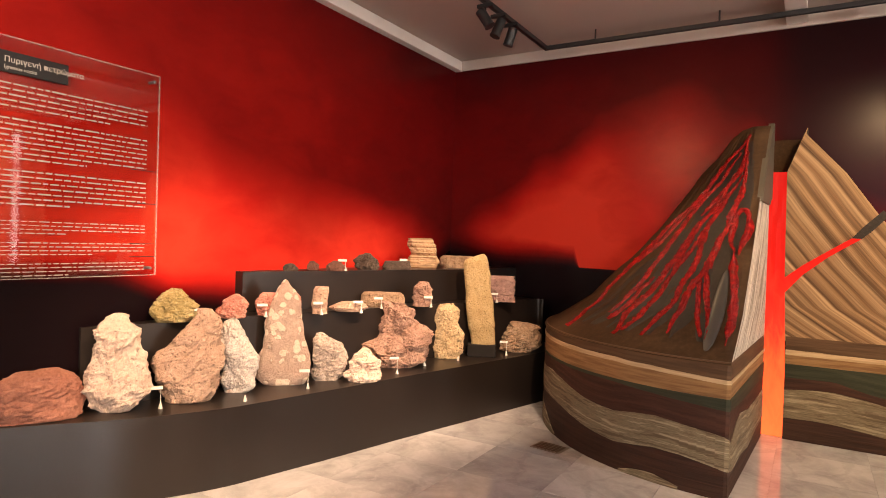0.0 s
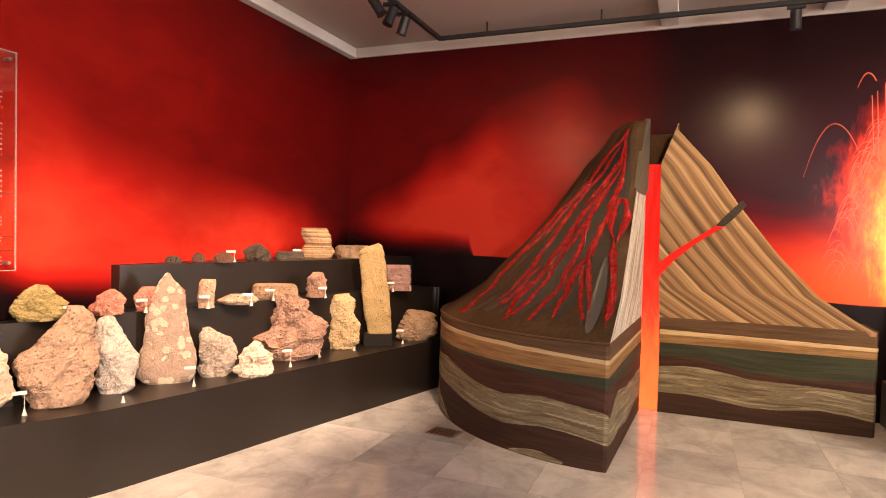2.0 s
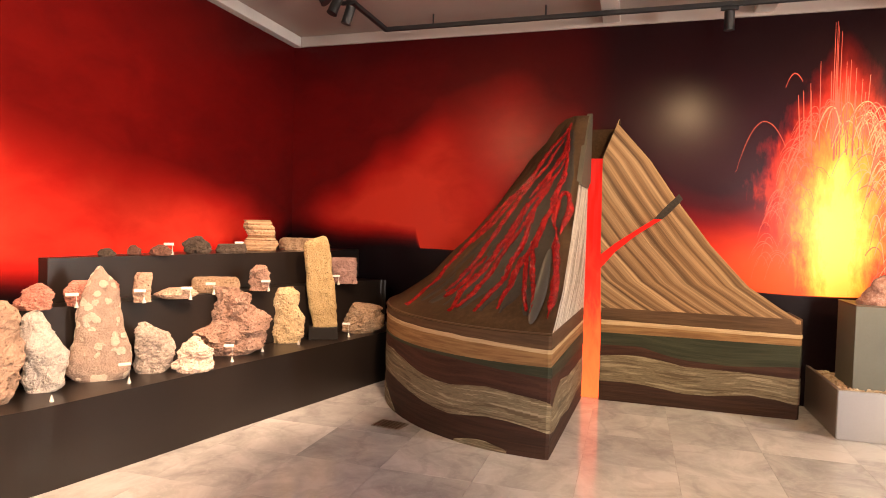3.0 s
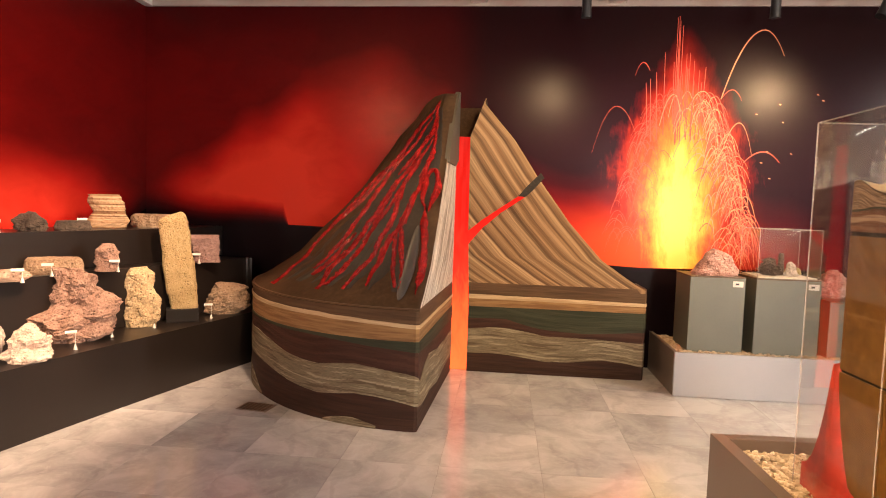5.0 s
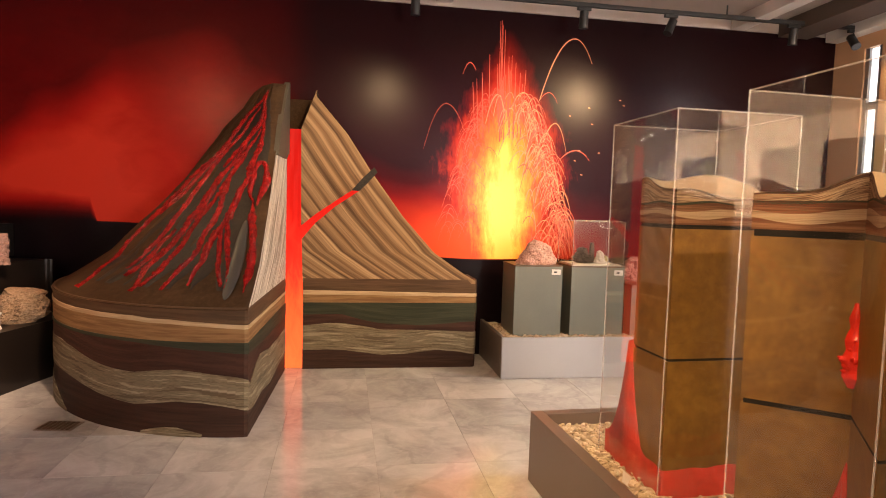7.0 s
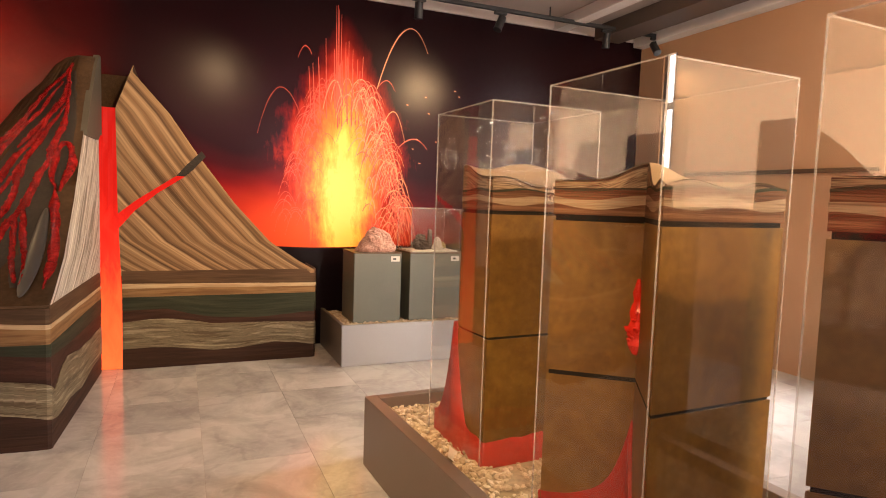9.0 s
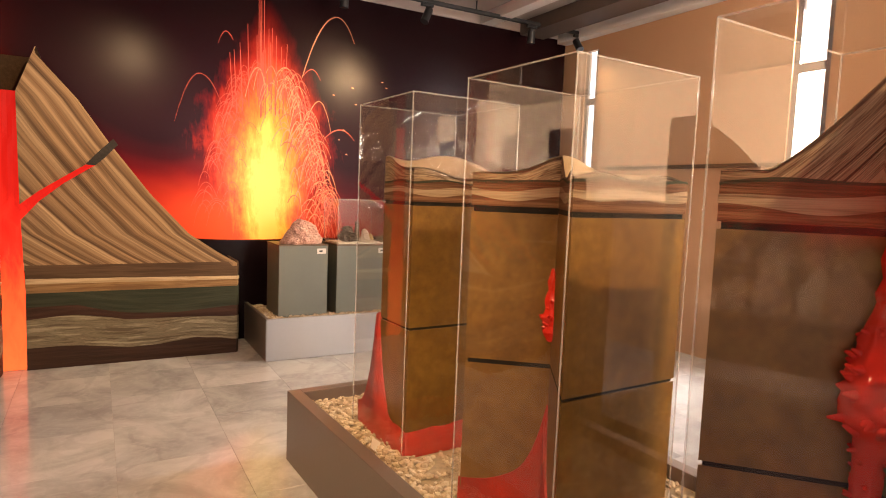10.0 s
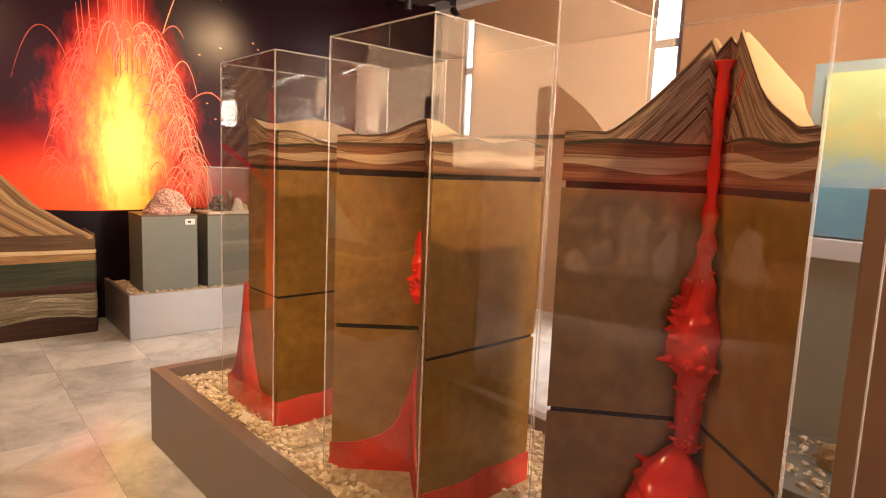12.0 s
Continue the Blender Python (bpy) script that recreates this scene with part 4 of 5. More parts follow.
def cut_x(y):
    """The front cut runs slightly askew towards the conduit."""
    return XC + 0.085 * min(max((y - 4.21) / 1.6, 0.0), 1.0)


PROF = ((1.72, 0.83), (1.60, 0.90), (1.33, 1.09), (1.04, 1.42), (0.75, 1.82), (0.53, 2.16), (0.26, 2.48), (0.14, 2.57), (0.0, 2.57))


def prof_z(r):
    return float(np.interp(r, [p[0] for p in PROF[::-1]], [p[1] for p in PROF[::-1]]))


def prof_r(z):
    return float(np.interp(z, [p[1] for p in PROF], [p[0] for p in PROF]))


volcano = thing("volcano_model", "large cutaway volcano model with painted rock beds and red lava", "volcano model")


def grid_part(name, fn, nu, nv, mat, label="", smooth=True, uvfn=None, thick=None):
    bm = bmesh.new()
    vs = [[bm.verts.new(fn(i / nu, j / nv)) for j in range(nv + 1)] for i in range(nu + 1)]
    uv = bm.loops.layers.uv.new("UVMap")
    for i in range(nu):
        for j in range(nv):
            ids = ((i, j), (i + 1, j), (i + 1, j + 1), (i, j + 1))
            co = [vs[a][b].co for a, b in ids]
            if len({tuple(round(c, 5) for c in p) for p in co}) < 3:
                continue
            f = bm.faces.new([vs[a][b] for a, b in ids])
            if uvfn:
                for lp, (a, b) in zip(f.loops, ids):
                    lp[uv].uv = uvfn(vs[a][b].co)
    return part(name, bm, mat, volcano, label, smooth)


def cone_r(a, z):
    """The cone is drawn in a little on the side turned from the cut."""
    turn = min(max((math.radians(268) - a) / math.radians(34), 0.0), 1.0)
    return max(prof_r(z) - turn * float(np.interp(z, (0.83, 1.07, 1.37, 1.68, 1.98, 2.34, 2.57), (0.0, 0.012, 0.03, 0.08, 0.085, 0.10, 0.05))), 0.03)


def slope(u, v):
    """The outer cone: u runs round it, v from the rim to the crest."""
    a = radians(164 + u * (271.5 - 164))
    z = 0.83 + v * (2.57 - 0.83)
    r = max(cone_r(a, z), 0.05)
    q = Vector((math.cos(a) * r, math.sin(a) * r, z))
    r += (noise.fractal(q * 2.2, 1.0, 2.0, 4) * 0.022 + math.sin(a * 46 + noise.noise(q * 1.5) * 3) * 0.006) * min(1, 4 * v) * (1 - v * 0.4)
    y = min(VC.y + r * math.sin(a), BACK - 0.02)
    return Vector((min(VC.x + r * math.cos(a) + (0.1 if u > 0.985 else 0), cut_x(y)), y, z))


grid_part("slope", slope, 96, 60, M["dirt"], "dark brown fluted outer slope")


def flow_on(a, z, lift):
    r = cone_r(a, z) + lift
    y = VC.y + r * math.sin(a)
    return Vector((min(VC.x + r * math.cos(a), cut_x(y) - 0.005), y, z + lift * 0.5))


def strand(name, path, width, mat, lift, crinkle, seed, label=""):
    """A raised tongue lying on the cone along (degrees, height) stations."""
    bm = bmesh.new()
    line = smooth_line([Vector((a, z * 60, 0)) for a, z in path], 14)
    prev, n = None, len(line)
    for i, p in enumerate(line):
        f = i / (n - 1)
        z, a = p.y / 60, radians(p.x)
        a += noise.noise(Vector((z * 9, seed * 2.3, 0))) * 0.018
        w = width * (0.25 + 0.75 * min(1.0, 5 * f, 6 * (1 - f)) + 0.45 * noise.noise(Vector((seed * 5, z * 11, 0))))
        r = prof_r(z)
        row = []
        for j, k in enumerate((-0.4, 0.55, 0.9, 1.0, 0.9, 0.55, -0.4)):
            up = lift * k + (crinkle * noise.noise(Vector((seed * 3 + j * 1.9, z * 55, 1))) if 0 < j < 6 else 0)
            row.append(bm.verts.new(flow_on(a + (j - 3) / 3 * 0.5 * w / max(r, 0.15), z, up)))
        if prev:
            for j in range(6):
                bm.faces.new((prev[j], prev[j + 1], row[j + 1], row[j]))
        prev = row
    return part(name, bm, M[mat], volcano, label, True)


# broad dark tongues, then braided red streams that part and join on the way down
for k in range(8):
    g = (k + 0.5) / 8
    strand("ash_tongue", ((246 + 22 * g, 2.40), (236 + 30 * g, 1.75), (222 + 43 * g, 1.25), (214 + 52 * g, 0.93)), 0.17, "ash", 0.006, 0.002, 60 + k, "dark grey ash tongue")
FLOWS = (
    (((262, 2.46), (252, 2.33), (240, 2.22), (232, 1.93), (219, 1.74), (215.4, 1.56), (214.8, 1.38), (215.2, 1.19), (218.5, 1.01), (220.9, 0.88)), 0.060),
    (((244, 2.20), (235, 2.01), (228.5, 1.86), (225, 1.71), (222, 1.55), (218, 1.40)), 0.050),
    (((256, 2.30), (244, 2.02), (233, 1.83), (231.6, 1.60), (232, 1.44), (233.5, 1.29), (232.2, 1.16), (231.0, 1.02)), 0.070),
    (((258, 2.12), (250, 1.84), (244, 1.69), (242.2, 1.53), (241.5, 1.40), (240.8, 1.24), (238.6, 1.13), (238.4, 1.03), (240.4, 0.90)), 0.085),
    (((244.5, 1.62), (244.5, 1.45), (245.0, 1.28), (243.6, 1.14), (243.6, 1.03), (241.6, 0.93)), 0.062),
    (((237.5, 1.30), (235.5, 1.17), (234.2, 1.05), (233.5, 0.98)), 0.055),
    (((264.4, 2.10), (257, 1.92), (251.6, 1.74), (251.0, 1.58), (252.6, 1.41), (251.3, 1.28), (251.2, 1.15), (249.6, 1.02), (248.4, 0.92)), 0.068),
    (((265.6, 2.30), (265.7, 1.99), (262.4, 1.83), (261.2, 1.67), (258.6, 1.52), (257.2, 1.37), (254.6, 1.25), (254.4, 1.09), (254.6, 0.95)), 0.075),
    (((257.0, 1.42), (259.6, 1.28), (261.4, 1.17), (263.0, 1.07), (264.2, 0.94)), 0.058),
    (((256.4, 1.36), (257.8, 1.20), (259.6, 1.08), (262.4, 0.95)), 0.052),
    (((259.6, 2.44), (262.6, 2.20), (256.0, 2.04), (248.0, 1.90), (243.0, 1.78)), 0.060),
    (((254.5, 1.90), (250.0, 1.66), (247.6, 1.52), (244.5, 1.36)), 0.048),
)
for k, (path, width) in enumerate(FLOWS):
    strand("lava_flow", path, width, "lava", 0.020, 0.020, k, "raised crinkled red lava flow")
# side vent: a red loop near the cut edge that runs down past a smooth ash lens
strand("vent_arm", ((266.8, 1.50), (264.6, 1.58), (263.8, 1.67), (265.0, 1.77), (268.0, 1.83), (270.8, 1.80), (271.0, 1.70), (269.6, 1.59), (267.6, 1.49)), 0.060, "lava", 0.028, 0.014, 41, "red loop of the side vent")
strand("vent_arm", ((266.8, 1.54), (267.4, 1.42), (268.4, 1.30), (268.8, 1.18), (268.9, 1.04), (268.7, 0.92)), 0.066, "lava", 0.026, 0.014, 43, "red arm of the side vent")
hollow = bmesh.new()
bmesh.ops.create_uvsphere(hollow, u_segments=24, v_segments=12, radius=1)
for v in hollow.verts:
    v.co = flow_on(radians(265.2) + 0.034 * v.co.x, 1.13 + 0.25 * v.co.z, 0.012 - 0.014 * v.co.y)
part("ash_patch", hollow, M["ashgrey"], volcano, "smooth grey ash lens", True)

# front cut face, turned towards the conduit
grid_part("front_cut", lambda u, v: Vector((cut_x(4.22 + u * 1.62), 4.22 + u * 1.62, 0.80 + v * (min(prof_z(VC.y - (4.22 + u * 1.62)), 1.98) - 0.80))), 40, 30, M["greybeds"], "pale grey striped cut face", False, lambda p: (p.z, prof_r(p.z) - (VC.y - p.y)))
lip = bmesh.new()
ys = [4.22 + 1.64 * i / 40 for i in range(41)]
pts = [(y, prof_z(VC.y - y)) for y in ys if prof_z(VC.y - y) > 1.90]
lo = [(y, max(1.90, z - 0.62)) for y, z in pts]
ring_pts = pts + lo[::-1]
va = [lip.verts.new((cut_x(y) - 0.02, y, z)) for y, z in ring_pts]
vb = [lip.verts.new((cut_x(y) + 0.02, y, z)) for y, z in ring_pts]
lip.faces.new(va)
lip.faces.new(vb[::-1])
for i in range(len(ring_pts)):
    j = (i + 1) % len(ring_pts)
    lip.faces.new((va[i], va[j], vb[j], vb[i]))
part("crater_wall", lip, M["lipgrey"], volcano, "thick dark crater wall")

# back half: striped face with its slope and crest
XI, XR = -0.27, 1.30


def face_x(z):
    return XI + (XR - XI) * (prof_r(z) - 0.20) / 1.52


def inner_x(z):
    """The inner edge of the back half: along the conduit, then out over the crater to the crest."""
    return float(np.interp(z, (0.0, 0.8, 1.34, 2.18, 2.53), (-0.286, -0.308, -0.326, -0.336, -0.205)))


def back_face(u, v):
    z = 0.80 + v * 1.73
    xi = inner_x(z)
    x1 = max(face_x(max(z, 0.83)), xi + 0.006)
    x = xi + (x1 - xi) * u
    return Vector((x, YF + 0.006 * noise.noise(Vector((x * 3, 0, z * 3))), z))


grid_part("back_cut", back_face, 40, 60, M["cutbeds"], "tan and brown striped cut face", False, lambda p: (p.z * 0.8, face_x(max(p.z, 0.83)) - p.x))
grid_part("back_slope", lambda u, v: Vector((max(face_x(0.83 + v * 1.70), inner_x(0.83 + v * 1.70) + 0.006), YF + u * (BACK - 0.01 - YF), 0.83 + v * 1.70)), 8, 60, M["dirt"], "", True)
part("crater_back", box(XC + 0.036, BACK - 0.18, 2.1, XI + 0.05, BACK - 0.02, 2.49), M["dirt"], volcano, "dark crater hollow")
grid_part("crater_side", lambda u, v: Vector((inner_x(2.10 + v * 0.43) + 0.001, YF + 0.004 + u * (BACK - 0.024 - YF), 2.10 + v * 0.43)), 6, 10, M["dirt"], "dark inner wall of the crater")

# beds of the base, one mesh each, their boundaries rolling gently
arc_pts = [Vector((VC.x + VR * math.cos(radians(a)), VC.y + VR * math.sin(radians(a)))) for a in np.linspace(165.5, 270.0, 60)]
line_a = [Vector((p.x, min(p.y, BACK - 0.012))) for p in arc_pts] + [Vector((cut_x(4.22 + 1.62 * i / 24), 4.22 + 1.62 * i / 24)) for i in range(25)]
line_b = [Vector((XI - 0.03 + (XR - XI + 0.03) * i / 40, YF)) for i in range(41)] + [Vector((XR + 0.02, YF + 0.03)), Vector((XR + 0.02, BACK - 0.01))]


def level(points):
    """A bed boundary: heights along the outline, joined smoothly."""
    return lambda q: float(np.interp(q, [a for a, _ in points], [b for _, b in points])) + 0.004 * noise.noise(Vector((q * 7, len(points), 0)))


def flat_level(z):
    return lambda q: z


FRONT_LEVELS = (flat_level(0.0), level(((0, 0.26), (1.0, 0.28), (1.49, 0.29), (1.73, 0.274), (1.98, 0.234), (2.2, 0.200), (2.39, 0.188), (2.55, 0.210), (2.69, 0.230), (2.85, 0.226), (2.95, 0.215), (3.12, 0.178), (3.3, 0.145), (3.6, 0.160), (3.95, 0.120), (4.4, 0.154))),
                level(((0, 0.42), (1.0, 0.48), (1.53, 0.51), (1.79, 0.475), (1.97, 0.435), (2.2, 0.402), (2.38, 0.398), (2.55, 0.424), (2.69, 0.438), (2.95, 0.413), (3.12, 0.385), (3.22, 0.33), (3.4, 0.42), (3.55, 0.45), (3.9, 0.40), (4.3, 0.39))),
                level(((0, 0.60), (2.38, 0.597), (2.79, 0.572), (3.12, 0.547), (3.6, 0.52), (4.74, 0.50))), flat_level(0.62),
                level(((0, 0.745), (2.37, 0.738), (2.79, 0.725), (3.12, 0.708), (4.74, 0.70))), level(((0, 0.776), (2.37, 0.768), (2.79, 0.752), (3.12, 0.734), (4.74, 0.724))), flat_level(0.845))
BACK_LEVELS = (flat_level(0.0), level(((0, 0.177), (0.23, 0.181), (0.40, 0.170), (0.53, 0.154), (0.74, 0.125), (0.97, 0.137), (1.25, 0.170), (1.42, 0.155), (1.57, 0.126))),
               level(((0, 0.405), (0.20, 0.424), (0.34, 0.428), (0.52, 0.405), (0.70, 0.365), (0.96, 0.363), (1.24, 0.355), (1.56, 0.341))),
               level(((0, 0.506), (0.34, 0.512), (0.55, 0.455), (0.75, 0.42), (1.1, 0.405), (1.56, 0.44))), flat_level(0.618),
               level(((0, 0.692), (1.57, 0.68))), level(((0, 0.733), (1.57, 0.71))), flat_level(0.84))
BEDS = (("lower_bed", "brownbed"), ("grey_bed", "silverbed"), ("maroon_bed", "maroonbed"), ("green_bed", "greenbed"), ("tan_bed", "tanbed"), ("cream_line", "creambed"), ("umber_bed", "umberbed"))


def bed(name, mat, line, low, high, out, first=0.0, last=9.0):
    """One bed along a plan outline, its face standing out a little."""
    bm = bmesh.new()
    uv = bm.loops.layers.uv.new("UVMap")
    prev, s = None, 0.0
    for i, p in enumerate(line):
        s += (p - line[i - 1]).length if i else 0.0
        if not first <= s <= last:
            continue
        d = (line[min(i + 1, len(line) - 1)] - line[max(i - 1, 0)]).normalized()
        zb, zt = low(s), max(high(s), low(s) + 0.001)
        row = [bm.verts.new((p.x + d.y * k, p.y - d.x * k, z)) for z, k in ((zb, -0.02), (zb, out), ((zb + zt) / 2, out + 0.002), (zt, out), (zt, -0.02))]
        if prev:
            for j in range(4):
                f = bm.faces.new((prev[0][j], row[j], row[j + 1], prev[0][j + 1]))
                for lp in f.loops:
                    lp[uv].uv = ((s if lp.vert in row else prev[1]), lp.vert.co.z - zb * 0.7)
        prev = (row, s)
    return part(name, bm, M[mat], volcano)


for line, levels in ((line_a, FRONT_LEVELS), (line_b, BACK_LEVELS)):
    for bi, (nm, mt) in enumerate(BEDS):
        bed(nm, mt, line, levels[bi], levels[bi + 1], 0.004 * (bi % 2))
bed("pale_lens", "silverbed", line_a, flat_level(0.001), level(((2.38, 0.0), (2.52, 0.045), (2.68, 0.058), (2.80, 0.035), (2.92, 0.0))), 0.006, 2.40, 2.90)
bed("pale_lens", "silverbed", line_a, flat_level(0.001), level(((0.8, 0.21), (1.3, 0.15), (1.45, 0.10), (1.62, 0.02), (1.68, 0.0))), 0.006, 0.8, 1.66)
# lit conduit and its side dyke
cond = bmesh.new()
cv = [[cond.verts.new((-0.490 + 0.033 * v + (inner_x(2.18 * v) + 0.490 - 0.033 * v) * u, YF + 0.03 + 0.012 * noise.noise(Vector((u * 3, v * 9, 2))), 0.003 + 2.18 * v)) for v in np.linspace(0, 1, 48)] for u in np.linspace(0, 1, 5)]
for a, b in zip(cv, cv[1:]):
    for j in range(47):
        cond.faces.new((a[j], b[j], b[j + 1], a[j + 1]))
part("lava_conduit", cond, M["conduit"], volcano, "glowing red and orange lava conduit")
dyke = bmesh.new()
dp = [(-0.335, 1.18), (-0.20, 1.345), (-0.03, 1.495), (0.185, 1.645), (0.120, 1.648), (-0.03, 1.545), (-0.20, 1.425), (-0.335, 1.31)]
lo = [dyke.verts.new((x, YF - 0.004, z)) for x, z in dp]
hi = [dyke.verts.new((x, YF - 0.012, z)) for x, z in dp]
dyke.faces.new(hi)
for i in range(len(dp)):
    j = (i + 1) % len(dp)
    dyke.faces.new((lo[i], lo[j], hi[j], hi[i]))
part("lava_dyke", dyke, M["conduit"], volcano, "red side dyke branching from the conduit")
# shade inside the open slot, laid on the face as a dark slab
slot = bmesh.new()
dp = [(0.120, 1.650), (0.185, 1.645), (0.250, 1.705), (0.352, 1.822), (0.318, 1.868), (0.20, 1.745)]
lo = [slot.verts.new((x, YF - 0.003, z)) for x, z in dp]
hi = [slot.verts.new((x, YF - 0.009, z)) for x, z in dp]
slot.faces.new(hi)
for i in range(len(dp)):
    j = (i + 1) % len(dp)
    slot.faces.new((lo[i], lo[j], hi[j], hi[i]))
part("dark_slot", slot, M["ash"], volcano)

# floor grating beside the volcano
vent = thing("floor_vent", "brown metal floor grating beside the volcano model", "floor vent", at=pose(-1.785, 4.505, 0, 0, 0, -8))
part("frame", box(-0.12, -0.085, 0.0005, 0.12, 0.085, 0.004), M["steel"], vent)
for i in range(7):
    part("slat", box(-0.105 + i * 0.031, -0.07, 0.004, -0.088 + i * 0.031, 0.07, 0.008), M["pedestal_side"], vent)


# ---- acrylic boxes ----
def acrylic_box(parent, x0, y0, z0, x1, y1, z1, e=0.003):
    """Five clear sheets, and the polished joints that catch the light."""
    for nm, pts in (("panel", ((x0, y0, z0), (x0, y1, z0), (x0, y1, z1), (x0, y0, z1))), ("panel", ((x1, y0, z0), (x1, y1, z0), (x1, y1, z1), (x1, y0, z1))), ("panel", ((x0, y0, z0), (x1, y0, z0), (x1, y0, z1), (x0, y0, z1))),
                    ("panel", ((x0, y1, z0), (x1, y1, z0), (x1, y1, z1), (x0, y1, z1))), ("top_panel", ((x0, y0, z1), (x1, y0, z1), (x1, y1, z1), (x0, y1, z1)))):
        b = bmesh.new()
        b.faces.new([b.verts.new(p) for p in pts])
        part(nm, b, M["acrylic"], parent)
    for x in (x0, x1):
        for y in (y0, y1):
            part("corner_joint", rod((x, y, z0), (x, y, z1), e, e, 6), M["edge"], parent)
        part("top_joint", rod((x, y0, z1), (x, y1, z1), e, e, 6), M["edge"], parent)
    for y in (y0, y1):
        part("top_joint", rod((x0, y, z1), (x1, y, z1), e, e, 6), M["edge"], parent)


def pebbles(name, x0, y0, x1, y1, z, count, size, parent, seed, keep=lambda x, y: True):
    """Loose gravel, joined."""
    r = random.Random(seed)
    base = bmesh.new()
    bmesh.ops.create_icosphere(base, subdivisions=1, radius=1)
    vs = [v.co.copy() for v in base.verts]
    fs = [[v.index for v in f.verts] for f in base.faces]
    base.free()
    verts, faces = [], []
    for k in range(count):
        x, y = r.uniform(x0, x1), r.uniform(y0, y1)
        if not keep(x, y):
            continue
        s = size * r.uniform(0.45, 1.25)
        m = Matrix.LocRotScale((x, y, z + s * r.uniform(0.0, 0.6)), Euler((r.uniform(-0.4, 0.4), r.uniform(-0.4, 0.4), r.uniform(0, 6.3))), (s, s * r.uniform(0.6, 0.95), s * r.uniform(0.4, 0.7)))
        n = len(verts)
        verts += [tuple(m @ (v * r.uniform(0.8, 1.15))) for v in vs]
        faces += [[n + i for i in f] for f in fs]
    me = bpy.data.meshes.new(name)
    me.from_pydata(verts, [], faces)
    me.materials.append(GRAVEL)
    ob = new(name, me)
    ob.parent = parent
    ob["kind"] = "stuff"
    return ob


GRAVEL, nt, b = nodes_of("cream and tan gravel stones")
geo = nt.nodes.new("ShaderNodeNewGeometry")
col = ramp(nt, geo.outputs["Random Per Island"], ((0.0, (0.30, 0.20, 0.11)), (0.4, (0.52, 0.39, 0.24)), (0.75, (0.66, 0.53, 0.36)), (1.0, (0.72, 0.62, 0.48))))
gn = noise_tex(nt, coords(nt), 90, 4)
nt.links.new(mixc(nt, 0.3, col, ramp(nt, gn, ((0.3, (0.3, 0.2, 0.12)), (0.7, (0.75, 0.65, 0.5))))), b.inputs["Base Color"])
b.inputs["Roughness"].default_value = 0.9
bump(nt, b, gn, 0.4, 0.004)

# ---- planter with three cased models ----
PL = pose(1.11, 3.43, 0, 0, 0, 2.7)
planter = thing("planter", "grey-brown lacquered steel planter filled with gravel", "planter", at=PL)
RZ, BED = 0.40, 0.335
part("side", box(0, -4.6, 0.002, 0.07, 0, RZ, 0.003), M["steel"], planter)
part("side", box(1.15, -4.6, 0.002, 1.22, 0, RZ, 0.003), M["steel"], planter)
part("end", box(0.07, -0.07, 0.002, 1.15, 0, RZ, 0.003), M["steel"], planter)
part("end", box(0.07, -4.6, 0.002, 1.15, -4.53, RZ, 0.003), M["steel"], planter)
part("gravel_bed", box(0.07, -4.53, 0.25, 1.15, -0.07, BED), M["sandbed"], planter)


def inside_model(x, y):
    return any(0.25 < x < 0.74 and a < y < b for a, b in ((-0.95, -0.44), (-1.91, -1.40), (-2.91, -2.40)))


pebbles("gravel", 0.085, -3.3, 1.14, -0.085, BED, 3600, 0.017, planter, 5, lambda x, y: not inside_model(x, y))
pebbles("gravel", 0.085, -3.3, 0.26, -0.085, BED + 0.004, 900, 0.019, planter, 6)


def quads_block(name, quads, outer, zb, zt, mat, parent, label="", n=14, top_only=False, smooth=False, lift=0.0, drape=False):
    """A block over plan quads; zb and zt give its underside and top; outer tells which quad sides show."""
    bm = bmesh.new()
    uv = bm.loops.layers.uv.new("UVMap")

    def at(q, s, t):
        a, b, c, d = (Vector(p) for p in q)
        return (a * (1 - s) + b * s) * (1 - t) + (d * (1 - s) + c * s) * t

    for q, sides in zip(quads, outer):
        top = [[bm.verts.new((*at(q, i / n, j / n), zt(*at(q, i / n, j / n)) + lift)) for j in range(n + 1)] for i in range(n + 1)]
        for i in range(n):
            for j in range(n):
                f = bm.faces.new((top[i][j], top[i + 1][j], top[i + 1][j + 1], top[i][j + 1]))
                for lp in f.loops:
                    lp[uv].uv = (lp.vert.co.x, lp.vert.co.y)
        if top_only:
            continue
        rims = {"ab": [top[i][0] for i in range(n + 1)], "bc": [top[n][j] for j in range(n + 1)], "cd": [top[n - i][n] for i in range(n + 1)], "da": [top[0][n - j] for j in range(n + 1)]}
        for sd in sides:
            rim = rims[sd]
            low = [bm.verts.new((v.co.x, v.co.y, zb(v.co.x, v.co.y))) for v in rim]
            s = 0.0
            for i in range(n):
                L = (rim[i + 1].co.xy - rim[i].co.xy).length
                f = bm.faces.new((low[i], low[i + 1], rim[i + 1], rim[i]))
                for lp, (ss, zz_) in zip(f.loops, ((s, low[i].co.z), (s + L, low[i + 1].co.z), (s + L, rim[i + 1].co.z), (s, rim[i].co.z))):
                    lp[uv].uv = (ss, (zt(lp.vert.co.x, lp.vert.co.y) - zz_) if drape else zz_)
                s += L
    return part(name, bm, mat, parent, label, smooth)


